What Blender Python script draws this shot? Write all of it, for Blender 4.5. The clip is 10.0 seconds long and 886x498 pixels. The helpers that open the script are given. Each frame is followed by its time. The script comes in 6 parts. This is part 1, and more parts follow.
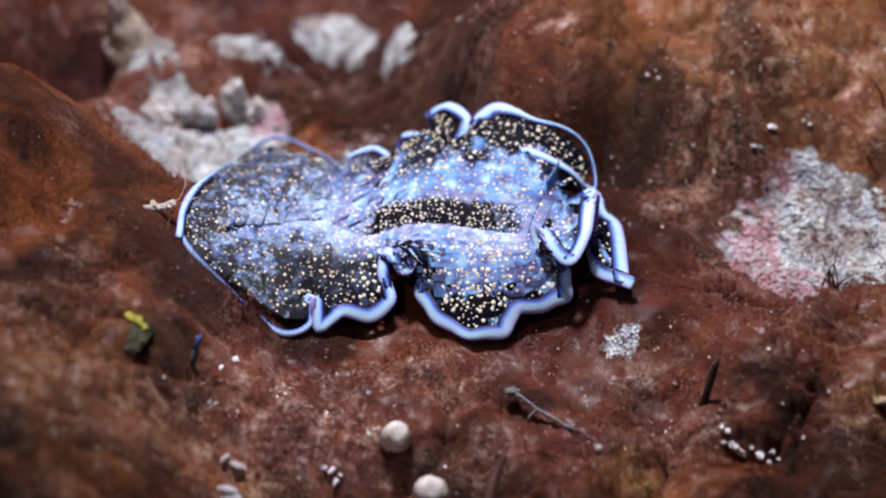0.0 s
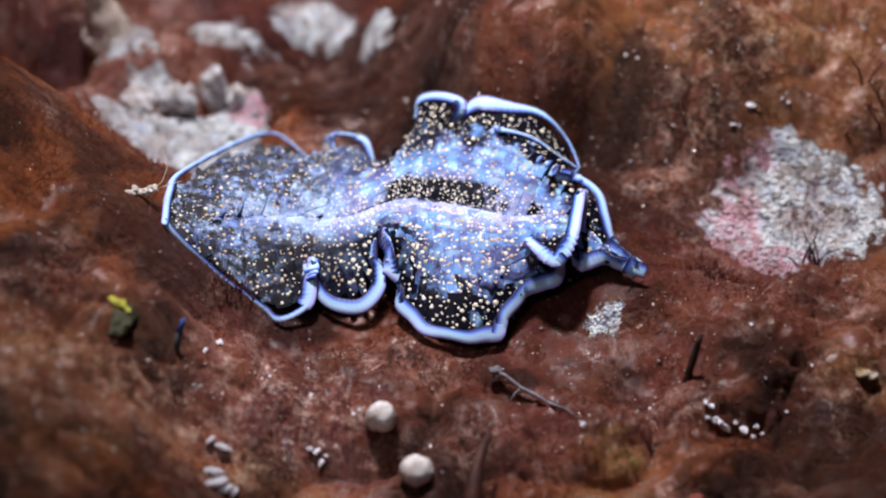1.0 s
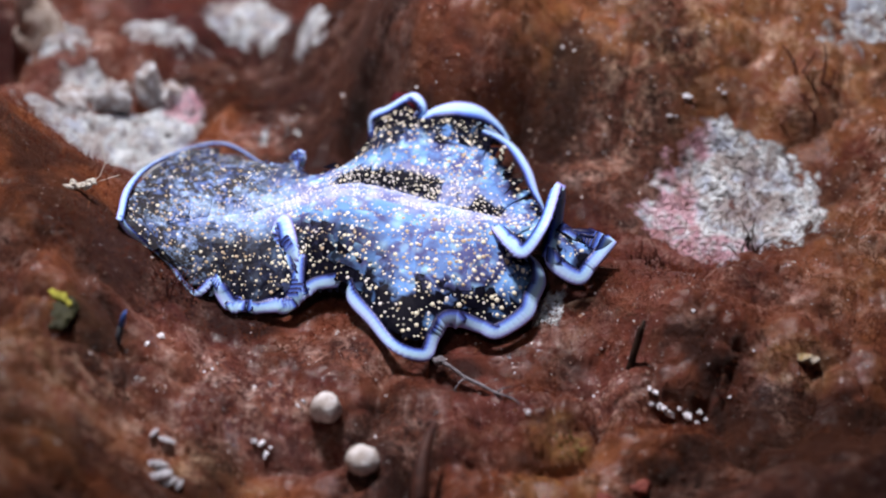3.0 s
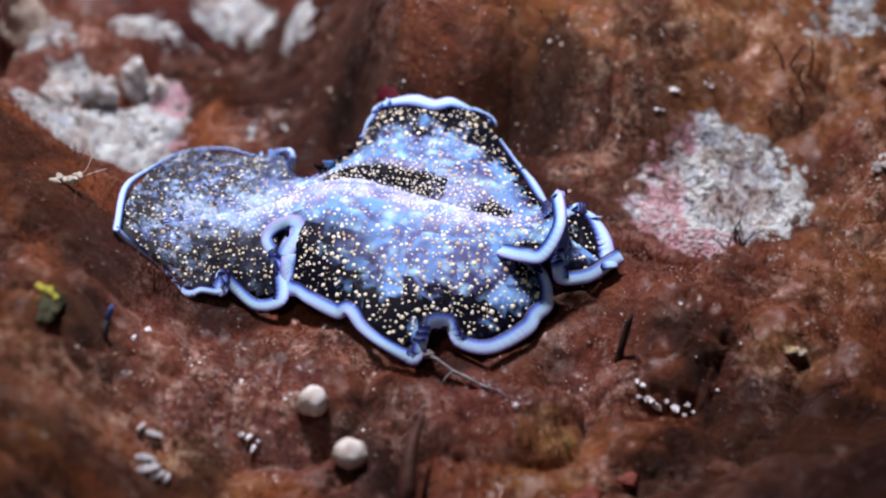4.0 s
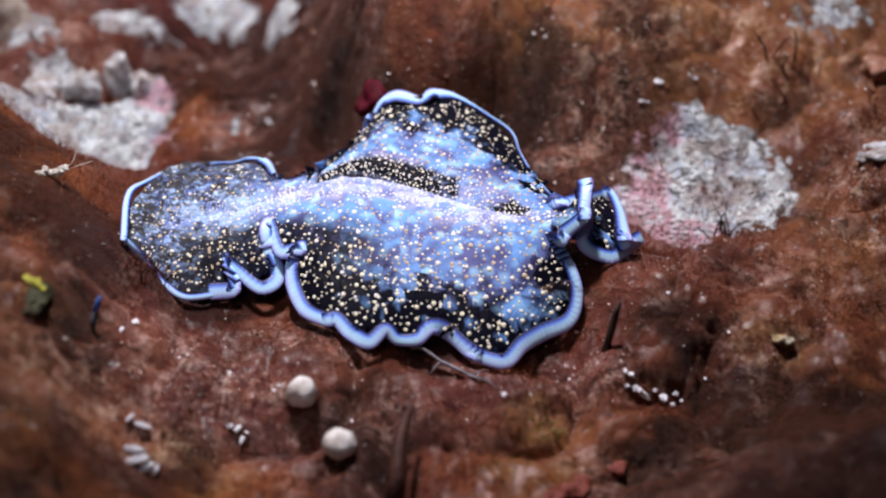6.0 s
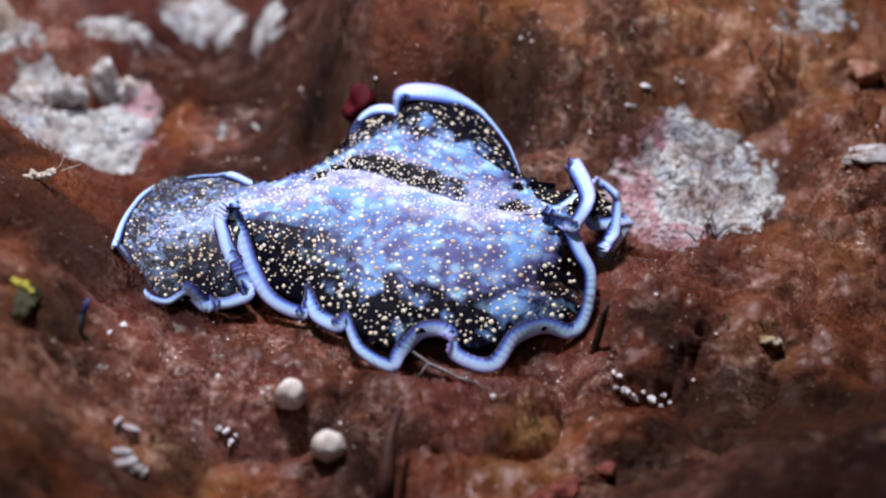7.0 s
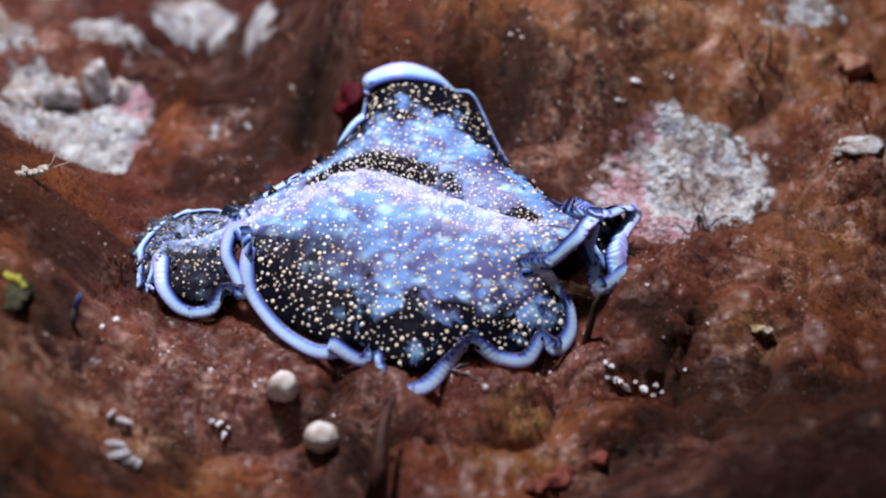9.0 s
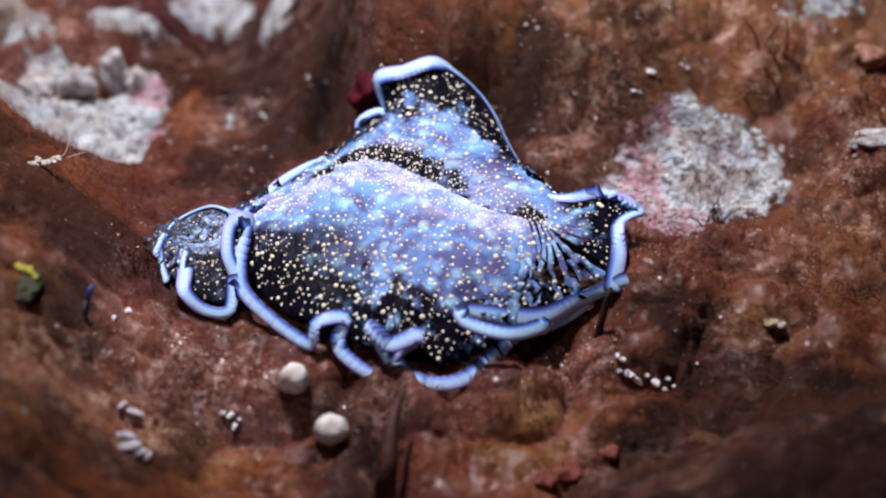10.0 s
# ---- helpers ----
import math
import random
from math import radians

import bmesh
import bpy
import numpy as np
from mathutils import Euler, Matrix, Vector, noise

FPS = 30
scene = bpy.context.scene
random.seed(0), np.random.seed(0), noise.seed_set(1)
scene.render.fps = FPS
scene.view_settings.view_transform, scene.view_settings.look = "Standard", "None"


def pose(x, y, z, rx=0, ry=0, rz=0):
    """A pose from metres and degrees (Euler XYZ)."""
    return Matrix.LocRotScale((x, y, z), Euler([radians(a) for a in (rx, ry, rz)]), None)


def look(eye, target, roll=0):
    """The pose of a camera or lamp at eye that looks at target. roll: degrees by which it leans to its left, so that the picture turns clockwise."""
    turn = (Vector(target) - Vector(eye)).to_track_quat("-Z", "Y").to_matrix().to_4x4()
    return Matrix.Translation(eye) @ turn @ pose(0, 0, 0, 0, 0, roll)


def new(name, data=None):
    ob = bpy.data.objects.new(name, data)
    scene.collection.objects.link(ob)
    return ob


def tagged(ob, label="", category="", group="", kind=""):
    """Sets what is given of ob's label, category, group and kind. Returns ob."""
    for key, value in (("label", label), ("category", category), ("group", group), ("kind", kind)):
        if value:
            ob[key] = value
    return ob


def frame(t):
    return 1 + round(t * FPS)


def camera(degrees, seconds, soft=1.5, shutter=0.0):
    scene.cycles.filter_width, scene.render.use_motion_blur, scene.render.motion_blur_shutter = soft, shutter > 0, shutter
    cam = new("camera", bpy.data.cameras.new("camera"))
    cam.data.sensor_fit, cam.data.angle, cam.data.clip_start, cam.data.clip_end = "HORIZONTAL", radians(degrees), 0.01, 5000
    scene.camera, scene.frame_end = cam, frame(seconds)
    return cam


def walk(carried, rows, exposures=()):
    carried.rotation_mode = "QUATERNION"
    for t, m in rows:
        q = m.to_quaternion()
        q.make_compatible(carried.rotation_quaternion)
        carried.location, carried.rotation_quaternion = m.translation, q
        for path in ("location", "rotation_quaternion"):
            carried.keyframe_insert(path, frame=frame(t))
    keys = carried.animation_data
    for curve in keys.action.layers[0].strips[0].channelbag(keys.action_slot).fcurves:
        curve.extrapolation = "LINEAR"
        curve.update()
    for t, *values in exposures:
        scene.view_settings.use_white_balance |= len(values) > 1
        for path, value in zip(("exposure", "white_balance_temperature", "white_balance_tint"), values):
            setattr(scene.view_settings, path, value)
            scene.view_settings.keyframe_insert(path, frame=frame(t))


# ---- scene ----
cam = camera(26.0, 10.0, soft=2.1)
PATH = [
    (0, (0.01881, -0.15548, 0.17537), (-0.04069, 0.19288, -0.17833), -1.160),
    (0.5, (0.01899, -0.15687, 0.17444), (-0.03867, 0.19175, -0.17931), -1.323),
    (1, (0.01848, -0.15770, 0.17386), (-0.03517, 0.19188, -0.17958), -1.268),
    (1.5, (0.01807, -0.15860, 0.17296), (-0.03123, 0.19230, -0.17980), -0.976),
    (2, (0.01714, -0.15944, 0.17220), (-0.02663, 0.19327, -0.17948), -0.511),
    (2.5, (0.01671, -0.15975, 0.17180), (-0.02168, 0.19418, -0.17928), -0.047),
    (3, (0.01579, -0.16036, 0.17097), (-0.01692, 0.19558, -0.17866), 0.515),
    (4.5, (0.01588, -0.16088, 0.17013), (-0.01303, 0.19526, -0.17962), 0.819),
    (5, (0.01575, -0.16125, 0.16964), (-0.01169, 0.19557, -0.17954), 0.914),
    (5.5, (0.01489, -0.16171, 0.16925), (-0.01013, 0.19550, -0.17972), 1.074),
    (7, (0.01343, -0.16388, 0.16757), (-0.00426, 0.19802, -0.17699), 1.674),
    (7.5, (0.01350, -0.16424, 0.16716), (-0.00364, 0.19869, -0.17634), 1.663),
    (8, (0.01375, -0.16513, 0.16649), (-0.00327, 0.19967, -0.17503), 1.586),
    (8.5, (0.01420, -0.16625, 0.16583), (-0.00268, 0.20032, -0.17378), 1.424),
    (9, (0.01463, -0.16691, 0.16526), (-0.00325, 0.19934, -0.17465), 1.142),
    (9.5, (0.01511, -0.16658, 0.16545), (-0.00451, 0.19798, -0.17618), 0.998),
    (10, (0.01683, -0.16551, 0.16607), (-0.00890, 0.19667, -0.17767), 0.514),
]
walk(cam, [(t, look(eye, target, roll)) for t, eye, target, roll in PATH])
cam.data.dof.use_dof, cam.data.dof.focus_distance, cam.data.dof.aperture_fstop = True, 0.236, 12.5

MM = 0.001

# ---- light: dim blue water all round, an unseen key lamp beyond the worm, an added fill ----
world = bpy.data.worlds.new("water_light")
world.use_nodes = True
world.node_tree.nodes["Background"].inputs["Color"].default_value = (0.10, 0.20, 0.42, 1)
world.node_tree.nodes["Background"].inputs["Strength"].default_value = 0.012
scene.world = world


def unseen_lamp(place, target, watts, size, spread):
    data = bpy.data.lights.new("unseen_lamp", "SPOT")
    data.energy, data.shadow_soft_size, data.spot_size, data.spot_blend = watts, size, radians(spread), 1.0
    data.color = (1.0, 0.925, 0.985)
    ob = new("unseen_lamp", data)
    ob.matrix_world = look(place, target)


# key lamp, out of view, high up beyond the worm
unseen_lamp((-0.050, 0.125, 0.270), (-0.008, 0.036, 0.0), 6.6, 0.018, 48)
# weak fill lamp, added to brighten the lens side
unseen_lamp((-0.060, -0.120, 0.240), (-0.018, 0.022, 0.0), 0.36, 0.012, 28)
scene.view_settings.exposure = -0.06

# ---- materials ----


class Graph:
    """Short-hand for node trees."""

    def __init__(self, name):
        self.mat = bpy.data.materials.new(name)
        self.mat.use_nodes = True
        self.tree = self.mat.node_tree
        self.bsdf = self.tree.nodes["Principled BSDF"]

    def node(self, kind):
        return self.tree.nodes.new(kind)

    def put(self, socket, value):
        if isinstance(value, bpy.types.NodeSocket):
            self.tree.links.new(value, socket)
        elif isinstance(value, (tuple, list)) and len(value) == 3 and socket.type == "RGBA":
            socket.default_value = (*value, 1)
        else:
            socket.default_value = value

    def noise(self, where, scale, detail=4.0, rough=0.6, warp=0.0):
        n = self.node("ShaderNodeTexNoise")
        self.put(n.inputs["Vector"], where)
        for key, v in (("Scale", scale), ("Detail", detail), ("Roughness", rough), ("Distortion", warp)):
            n.inputs[key].default_value = v
        return n.outputs["Fac"]

    def cells(self, where, scale, rand=1.0):
        n = self.node("ShaderNodeTexVoronoi")
        self.put(n.inputs["Vector"], where)
        n.inputs["Scale"].default_value, n.inputs["Randomness"].default_value = scale, rand
        return n.outputs["Distance"]

    def ramp(self, value, *stops):
        n = self.node("ShaderNodeValToRGB")
        self.put(n.inputs["Fac"], value)
        el = n.color_ramp.elements
        while len(el) < len(stops):
            el.new(0.5)
        for e, (at, c) in zip(el, stops):
            e.position = at
            e.color = (*c, 1) if isinstance(c, tuple) else (c, c, c, 1)
        return n.outputs["Color"]

    def mix(self, fac, a, b, kind="MIX"):
        n = self.node("ShaderNodeMix")
        n.data_type, n.blend_type = "RGBA", kind
        self.put(n.inputs[0], fac)
        self.put(n.inputs[6], a)
        self.put(n.inputs[7], b)
        return n.outputs[2]

    def math(self, op, a, b=0.5, clamp=False):
        n = self.node("ShaderNodeMath")
        n.operation, n.use_clamp = op, clamp
        self.put(n.inputs[0], a)
        self.put(n.inputs[1], b)
        return n.outputs[0]

    def attr(self, name, out="Fac"):
        n = self.node("ShaderNodeAttribute")
        n.attribute_name = name
        return n.outputs[out]

    def bump(self, height, strength, distance, into="Normal"):
        n = self.node("ShaderNodeBump")
        n.inputs["Strength"].default_value, n.inputs["Distance"].default_value = strength, distance
        self.put(n.inputs["Height"], height)
        self.put(self.bsdf.inputs[into], n.outputs["Normal"])

    def done(self, colour, rough=0.6, **more):
        self.put(self.bsdf.inputs["Base Color"], colour)
        self.put(self.bsdf.inputs["Roughness"], rough)
        for key, v in more.items():
            self.put(self.bsdf.inputs[key.replace("_", " ")], v)
        return self.mat

    def place(self):
        return self.node("ShaderNodeTexCoord").outputs["Object"]


def seabed_material():
    g = Graph("algae_turf_rock")
    p = g.place()
    big = g.noise(p, 70, 5, 0.6, 0.6)
    mid = g.noise(p, 300, 6, 0.7, 0.4)
    fine = g.noise(p, 1500, 5, 0.75)
    dust = g.cells(p, 900)
    grains = g.cells(p, 1700)
    # wine-red turf, going over to rusty orange brown
    turf = g.mix(g.ramp(big, (0.36, 0.0), (0.62, 1.0)), (0.068, 0.0130, 0.014), (0.160, 0.041, 0.034))
    rusty = g.mix(g.ramp(mid, (0.35, 0.0), (0.7, 1.0)), (0.155, 0.037, 0.012), (0.46, 0.145, 0.046))
    turf = g.mix(g.attr("rust"), turf, rusty)
    turf = g.mix(g.math("MULTIPLY", g.attr("moss"), g.ramp(g.noise(p, 260, 4, 0.65), (0.36, 0.0), (0.54, 0.9))), turf, g.mix(mid, (0.20, 0.082, 0.020), (0.56, 0.30, 0.105)))
    turf = g.mix(g.ramp(mid, (0.46, 0.0), (0.64, 0.45)), turf, (0.040, 0.008, 0.006))
    # dark turf, with the shade of gullies, clefts and dim corners painted in
    turf = g.mix(g.math("MULTIPLY", g.attr("turf_shade"), 0.88), turf, (0.016, 0.0048, 0.0036))
    # rubbed places where the pale rock shows through the turf, and lit lumps painted pale
    worn_lit = g.math("MULTIPLY", g.ramp(g.math("ADD", g.math("MULTIPLY", fine, 0.55), g.math("MULTIPLY", mid, 0.45)), (0.44, 0.0), (0.60, 0.95)), g.math("MULTIPLY", g.attr("worn_lit"), 1.0), True)
    tan = g.mix(g.ramp(g.noise(p, 420, 4), (0.44, 0.0), (0.66, 1.0)), (0.34, 0.13, 0.085), g.mix(g.attr("moss"), (0.76, 0.52, 0.44), (0.88, 0.60, 0.36)))
    turf = g.mix(worn_lit, turf, tan)
    speck = g.math("MULTIPLY", g.ramp(dust, (0.0, 1.0), (0.16, 0.0)), g.ramp(g.noise(p, 500, 3), (0.52, 0.0), (0.58, 1.0)))
    turf = g.mix(g.math("MULTIPLY", speck, 0.8), turf, (0.80, 0.66, 0.58))
    # coralline crust: bluish white grains, pink and brown tinges, dark pits
    chalk = g.mix(g.ramp(g.noise(p, 340, 5, 0.7), (0.38, 0.0), (0.52, 1.0)), (0.58, 0.66, 0.78), (0.90, 0.98, 1.0))
    pink = g.mix(g.noise(p, 260, 3), (0.56, 0.16, 0.24), (0.86, 0.58, 0.68))
    chalk = g.mix(g.math("MULTIPLY", g.attr("pink"), g.ramp(g.noise(p, 330, 5, 0.7), (0.36, 0.0), (0.52, 0.9))), chalk, pink)
    chalk = g.mix(g.ramp(g.noise(p, 190, 6, 0.8, 0.6), (0.49, 0.0), (0.58, 0.55)), chalk, (0.26, 0.12, 0.07))
    chalk = g.mix(g.ramp(g.noise(p, 620, 4, 0.75), (0.57, 0.0), (0.63, 0.9)), chalk, (0.020, 0.012, 0.012))
    ragged = g.math("ADD", g.attr("crust"), g.math("MULTIPLY", g.math("SUBTRACT", g.noise(p, 480, 6, 0.78, 0.4), 0.5), 3.0))
    shown = g.ramp(ragged, (0.42, 0.0), (0.62, 1.0))
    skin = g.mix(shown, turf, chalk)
    h = g.math("ADD", g.math("ADD", fine, g.math("MULTIPLY", mid, 1.5)), g.math("MULTIPLY", g.math("MULTIPLY", grains, shown), -1.2))
    g.bump(h, 1.0, 0.0008)
    # wet glints on small wrinkles
    g.bump(g.noise(p, 3600, 2.0, 0.6), 1.0, 0.00012, "Coat Normal")
    wet = g.math("MULTIPLY", g.ramp(g.noise(p, 240, 4, 0.7), (0.42, 0.06), (0.58, 0.62)), g.math("MULTIPLY", g.math("SUBTRACT", 1.0, shown), g.math("SUBTRACT", 1.0, g.math("MULTIPLY", g.attr("turf_shade"), 0.85))))
    return g.done(skin, g.ramp(g.noise(p, 2400, 3, 0.7), (0.48, 0.62), (0.60, 0.22)), Specular_IOR_Level=0.22, Coat_Weight=wet, Coat_Roughness=0.16, Coat_IOR=1.5, Sheen_Weight=0.10, Sheen_Roughness=0.35, Sheen_Tint=(0.75, 0.24, 0.10))


SEABED = seabed_material()

# ---- lie of the rock, millimetres ----
# mounds: x, y, half-length, half-width, turn (degrees), height, steepness
MOUNDS = [
    (-71, -14, 37, 46, 0, 18.0, 3.0),     # boulder beside the tail
    (-75, 6, 18, 20, 0, 9.0, 2.5),        # its hump
    (-41, -37, 13, 11, -20, 7.0, 1.5),    # its toe towards the lens
    (-2, 47, 12, 13, 8, 15.0, 2.0),       # spur of the wall behind
    (20, 56, 18, 17, 0, 10.0, 1.5),       # wall behind, lower
    (46, 62, 26, 24, 10, 8.0, 1.5),
    (-12, 62, 12, 16, 20, 8.0, 1.5),
    (36, 3, 26, 8, -20, 5.0, 1.5),        # ridge before the pink crust
    (54, -29, 28, 12, 16, 9.0, 1.8),      # blurred ledge nearest the lens
    (22, -42, 22, 9, 8, 7.0, 1.5),
    (-10, -40, 20, 8, 0, 3.0, 1.5),
    (37, 27, 13, 11, 0, -3.5, 1.5),       # hollow with the pink crust
    (-48, 46, 30, 22, 0, -8.0, 1.5),      # basin behind the tail
    (-30, 68, 26, 14, 0, -5.0, 1.5),
    (-74, 49, 8, 7, 20, -14.0, 1.5),       # dark cleft behind the boulder
    (31, -12, 6, 3, 10, -3.0, 1.5),
    (1, -26, 2.6, 10, 4, -4.0, 1.5),      # gully
    (-8, -5, 7, 6, 0, 1.8, 1.5),
    (-34, 45, 2.6, 9, -8, 3.0, 1.2),      # rim round the crust pocket
]


def lie(x, y):
    """Smooth height of the rock at x, y, all in millimetres."""
    z = 0 * x
    for mx, my, a, b, turn, h, steep in MOUNDS:
        c, s = math.cos(math.radians(turn)), math.sin(math.radians(turn))
        u, v = ((x - mx) * c + (y - my) * s) / a, ((y - my) * c - (x - mx) * s) / b
        z = z + h * np.exp(-(u * u + v * v) ** steep * 0.9)
    return z

# ---- seabed: one sheet of rock ----


def lattice_noise(x, y, size, seed, octaves=4, gain=0.5):
    """Value noise in numpy, about -1 to 1; size in the unit of x and y."""
    table = np.random.RandomState(seed).rand(256, 256) * 2 - 1
    total, amp, norm = 0 * x, 1.0, 0.0
    for o in range(octaves):
        u, v = x / size * 2 ** o + 17.3 * o, y / size * 2 ** o + 5.1 * o
        iu, iv = np.floor(u).astype(int), np.floor(v).astype(int)
        fu, fv = u - iu, v - iv
        fu, fv = fu * fu * fu * (fu * (fu * 6 - 15) + 10), fv * fv * fv * (fv * (fv * 6 - 15) + 10)
        a, b = table[iu % 256, iv % 256], table[(iu + 1) % 256, iv % 256]
        c, d = table[iu % 256, (iv + 1) % 256], table[(iu + 1) % 256, (iv + 1) % 256]
        total = total + amp * ((a * (1 - fu) + b * fu) * (1 - fv) + (c * (1 - fu) + d * fu) * fv)
        norm, amp = norm + amp, amp * gain
    return total / norm


def step(a, b, x):
    k = np.clip((x - a) / (b - a), 0, 1)
    return k * k * (3 - 2 * k)


# patches: x, y, half-length, half-width, turn, strength
CRUSTS = [(-51, 36.5, 14, 7, -5, 0.95), (-41.5, 43, 4.5, 7, 0, 0.85), (-56, 47, 6, 4, 20, 0.5), (-46, 59.5, 7, 3.5, 10, 0.75), (-34.5, 67, 8, 4, 0, 0.8), (-23, 62, 6, 3, -10, 0.55), (36, 28, 11, 11, 0, 0.85), (-62, 55, 6, 5, 0, 0.6),
          (14, 4, 3.5, 2.5, 0, 0.40), (50, 54, 9, 6, 0, 0.5), (-26, 41, 6, 4, 0, 0.45)]
PINKS = [(30, 37, 4, 3, 0, 0.8), (-40, 46, 3.5, 4, 0, 1.0), (26, 30, 6, 11, 10, 1.0), (34, 18, 12, 5, 0, 0.9), (-45, 69, 4, 5, 0, 0.7), (-37, 37, 3, 3, 0, 0.8)]
RUSTS = [(-8, 52, 16, 18, 0, 0.7), (22.5, 32, 3, 4, 0, 1.1), (-38, -33, 22, 10, 0, 1.3), (18, -24, 12, 5, 0, 0.8), (-34.5, 44, 3.5, 9, 0, 1.0), (22, -22, 12, 6, 0, 1.0), (-20, -30, 10, 6, 0, 1.1), (-62, -6, 26, 36, 0, 0.95), (34, 52, 40, 20, 0, 1.1), (46, -15, 24, 6, 10, 1.0), (-35, 36, 12, 8, 0, 0.2), (60, 16, 20, 20, 0, 0.6)]
# rubbed rock, and turf lumps painted paler to look lit
WORN_LIT_BEHIND = [(-56, 50, 12, 8, 0, 1.2), (-28, 40, 7, 5, 0, 0.9), (20, 40, 5, 9, 0, 1.2), (47, 52, 8, 6, 0, 1.2), (58, 24, 8, 14, 0, 1.0), (40, 48, 36, 16, 0, 1.0), (-62, 52, 18, 14, 0, 0.9), (25, 18, 8, 12, 0, 0.6), (-30, 58, 10, 8, 0, 0.4), (18, 32, 5, 7, 0, 0.8)]
WORN_LIT_BEFORE = [(-34, -26, 12, 9, 0, 1.0), (-47, -22, 10, 10, 0, 0.9), (-40, -32, 16, 8, 0, 0.5), (20, -11, 7, 3, 0, 1.1), (44, -4, 5, 3, 0, 1.1), (-14, -5, 5, 4, 0, 1.2), (-8, -4, 7, 6, 0, 1.2), (-24, -16, 13, 9, 0, 0.9), (52, 2, 16, 8, 0, 0.8), (0, -24, 40, 14, 0, 0.6), (45, 5, 20, 8, 0, 0.5)]
WORN_LIT = WORN_LIT_BEHIND + WORN_LIT_BEFORE


# where sand has settled, and where pale grains stand for wet glints
SAND_GLINTS = [(19.9, 37.0, 5, 6, 0, 1.0), (12.6, 40.0, 4, 5, 0, 0.7), (22.2, 44.5, 8, 8, 0, 0.9), (47.3, 48.8, 9, 8, 0, 1.0), (53.3, 27.3, 6, 9, 0, 0.8), (29.2, 41.3, 12, 7, 0, 0.8), (-40, -30, 14, 10, 0, 0.8), (-24, -14, 9, 6, 0, 0.7), (-12, -5, 5, 4, 0, 0.8), (21, -10, 6, 3, 0, 0.6), (27, -4, 8, 5, 0, 0.6), (12, -13, 6, 4, 0, 0.7)]
MOSSES = [(-44, -28, 12, 10, 0, 0.6), (36, 52, 34, 18, 0, 0.62), (58, 20, 14, 22, 0, 0.35), (16.5, -17, 4, 3, 0, 1.0), (17, -23.5, 5, 3, 0, 0.8), (44, -5, 5, 3, 0, 0.8), (-40, -15, 5, 4, 0, 0.6), (-22, -28, 6, 4, 0, 0.7), (22, 52, 8, 6, 0, 0.5)]
# shade painted dark: gullies, clefts, round the worm, the dim corner near the lens
SHADE_BEHIND = [(-20, 42, 10, 14, 0, 1.2), (-60, 18, 16, 8, 0, 0.35), (-14, 54, 9, 24, -6, 1.0), (15, 38, 3, 10, 0, 0.8), (-24, 58, 14, 12, 0, 0.8), (-8, 30, 30, 8, 0, 0.7), (46, 41, 8, 4, 0, 0.7), (-14, 26, 26, 12, 0, 0.55)]
SHADE_BEFORE = [(-52, -4, 9, 24, 0, 0.2), (-3, -26, 5, 14, 5, 0.9), (-38, -8, 4, 16, 8, 0.6), (54, -26, 32, 13, 12, 1.3), (47, -12, 16, 4, -8, 0.8), (-80, 4, 14, 26, 0, 0.35), (-26, 2, 7, 5, 0, 0.8), (4, -4, 14, 3, 0, 0.6), (45, -18, 18, 8, 0, 0.7), (30, -6, 9, 4, 10, 0.7), (40, -38, 20, 6, 0, 0.9)]
SHADES = SHADE_BEHIND + SHADE_BEFORE


def patches(table, x, y):
    out = 0 * x
    for px, py, a, b, turn, k in table:
        c, s = math.cos(radians(turn)), math.sin(radians(turn))
        u, v = ((x - px) * c + (y - py) * s) / a, ((y - py) * c - (x - px) * s) / b
        out = np.maximum(out, k * np.exp(-(u * u + v * v) ** 2 * 0.7))
    return out


def clumps(x, y, size, seed):
    """Rounded lumps with sharp clefts between them, 0 to 1."""
    return np.sqrt(np.abs(lattice_noise(x, y, size, seed, 2, 0.35)) + 0.004) * 1.15


def rock(x, y):
    """Height of the rough rock at x, y, in millimetres."""
    near = np.exp(-((x / 140) ** 2 + (y / 140) ** 2) ** 2)
    bed = np.exp(-(((x + 6) / 42) ** 2 + ((y - 14) / 27) ** 2) ** 3)     # smoother bed where the worm lies
    bed = np.maximum(bed, 0.85 * np.exp(-(((x - 36) / 15) ** 2 + ((y - 29) / 13) ** 2) ** 3))
    soft = np.exp(-(((x + 62) / 28) ** 2 + ((y - 6) / 21) ** 2) ** 2)    # the boulder is smooth
    front = np.maximum(step(-14, -28, y), np.exp(-(((x - 54) / 22) ** 2 + ((y + 8) / 15) ** 2) ** 2))                                        # furry turf towards the lens
    wall = np.exp(-(((x - 30) / 60) ** 2 + ((y - 58) / 22) ** 2) ** 2)   # furry wall behind
    z = lie(x, y)
    rough = (1 - 0.80 * bed) * (1 - 0.6 * soft) * (1 - 0.50 * front) * (1 - 0.45 * wall)
    z = z - 1.2 * bed + rough * (5.0 * lattice_noise(x, y, 15, 3, 3) + 5.5 * (clumps(x, y, 14, 21) - 0.6) + 2.3 * (clumps(x, y, 6, 22) - 0.5))
    z = z + near * rough * (0.75 * (clumps(x, y, 2.4, 23) - 0.5) + 0.35 * lattice_noise(x, y, 0.9, 5, 2))
    z = z - 8.0 * np.exp(-(((x + 13) / 3.5) ** 2 + ((y - 39) / 6) ** 2) ** 2)        # dark cleft
    z = z + (1 - near) * 60 * lattice_noise(x, y, 260, 6, 4)
    return z


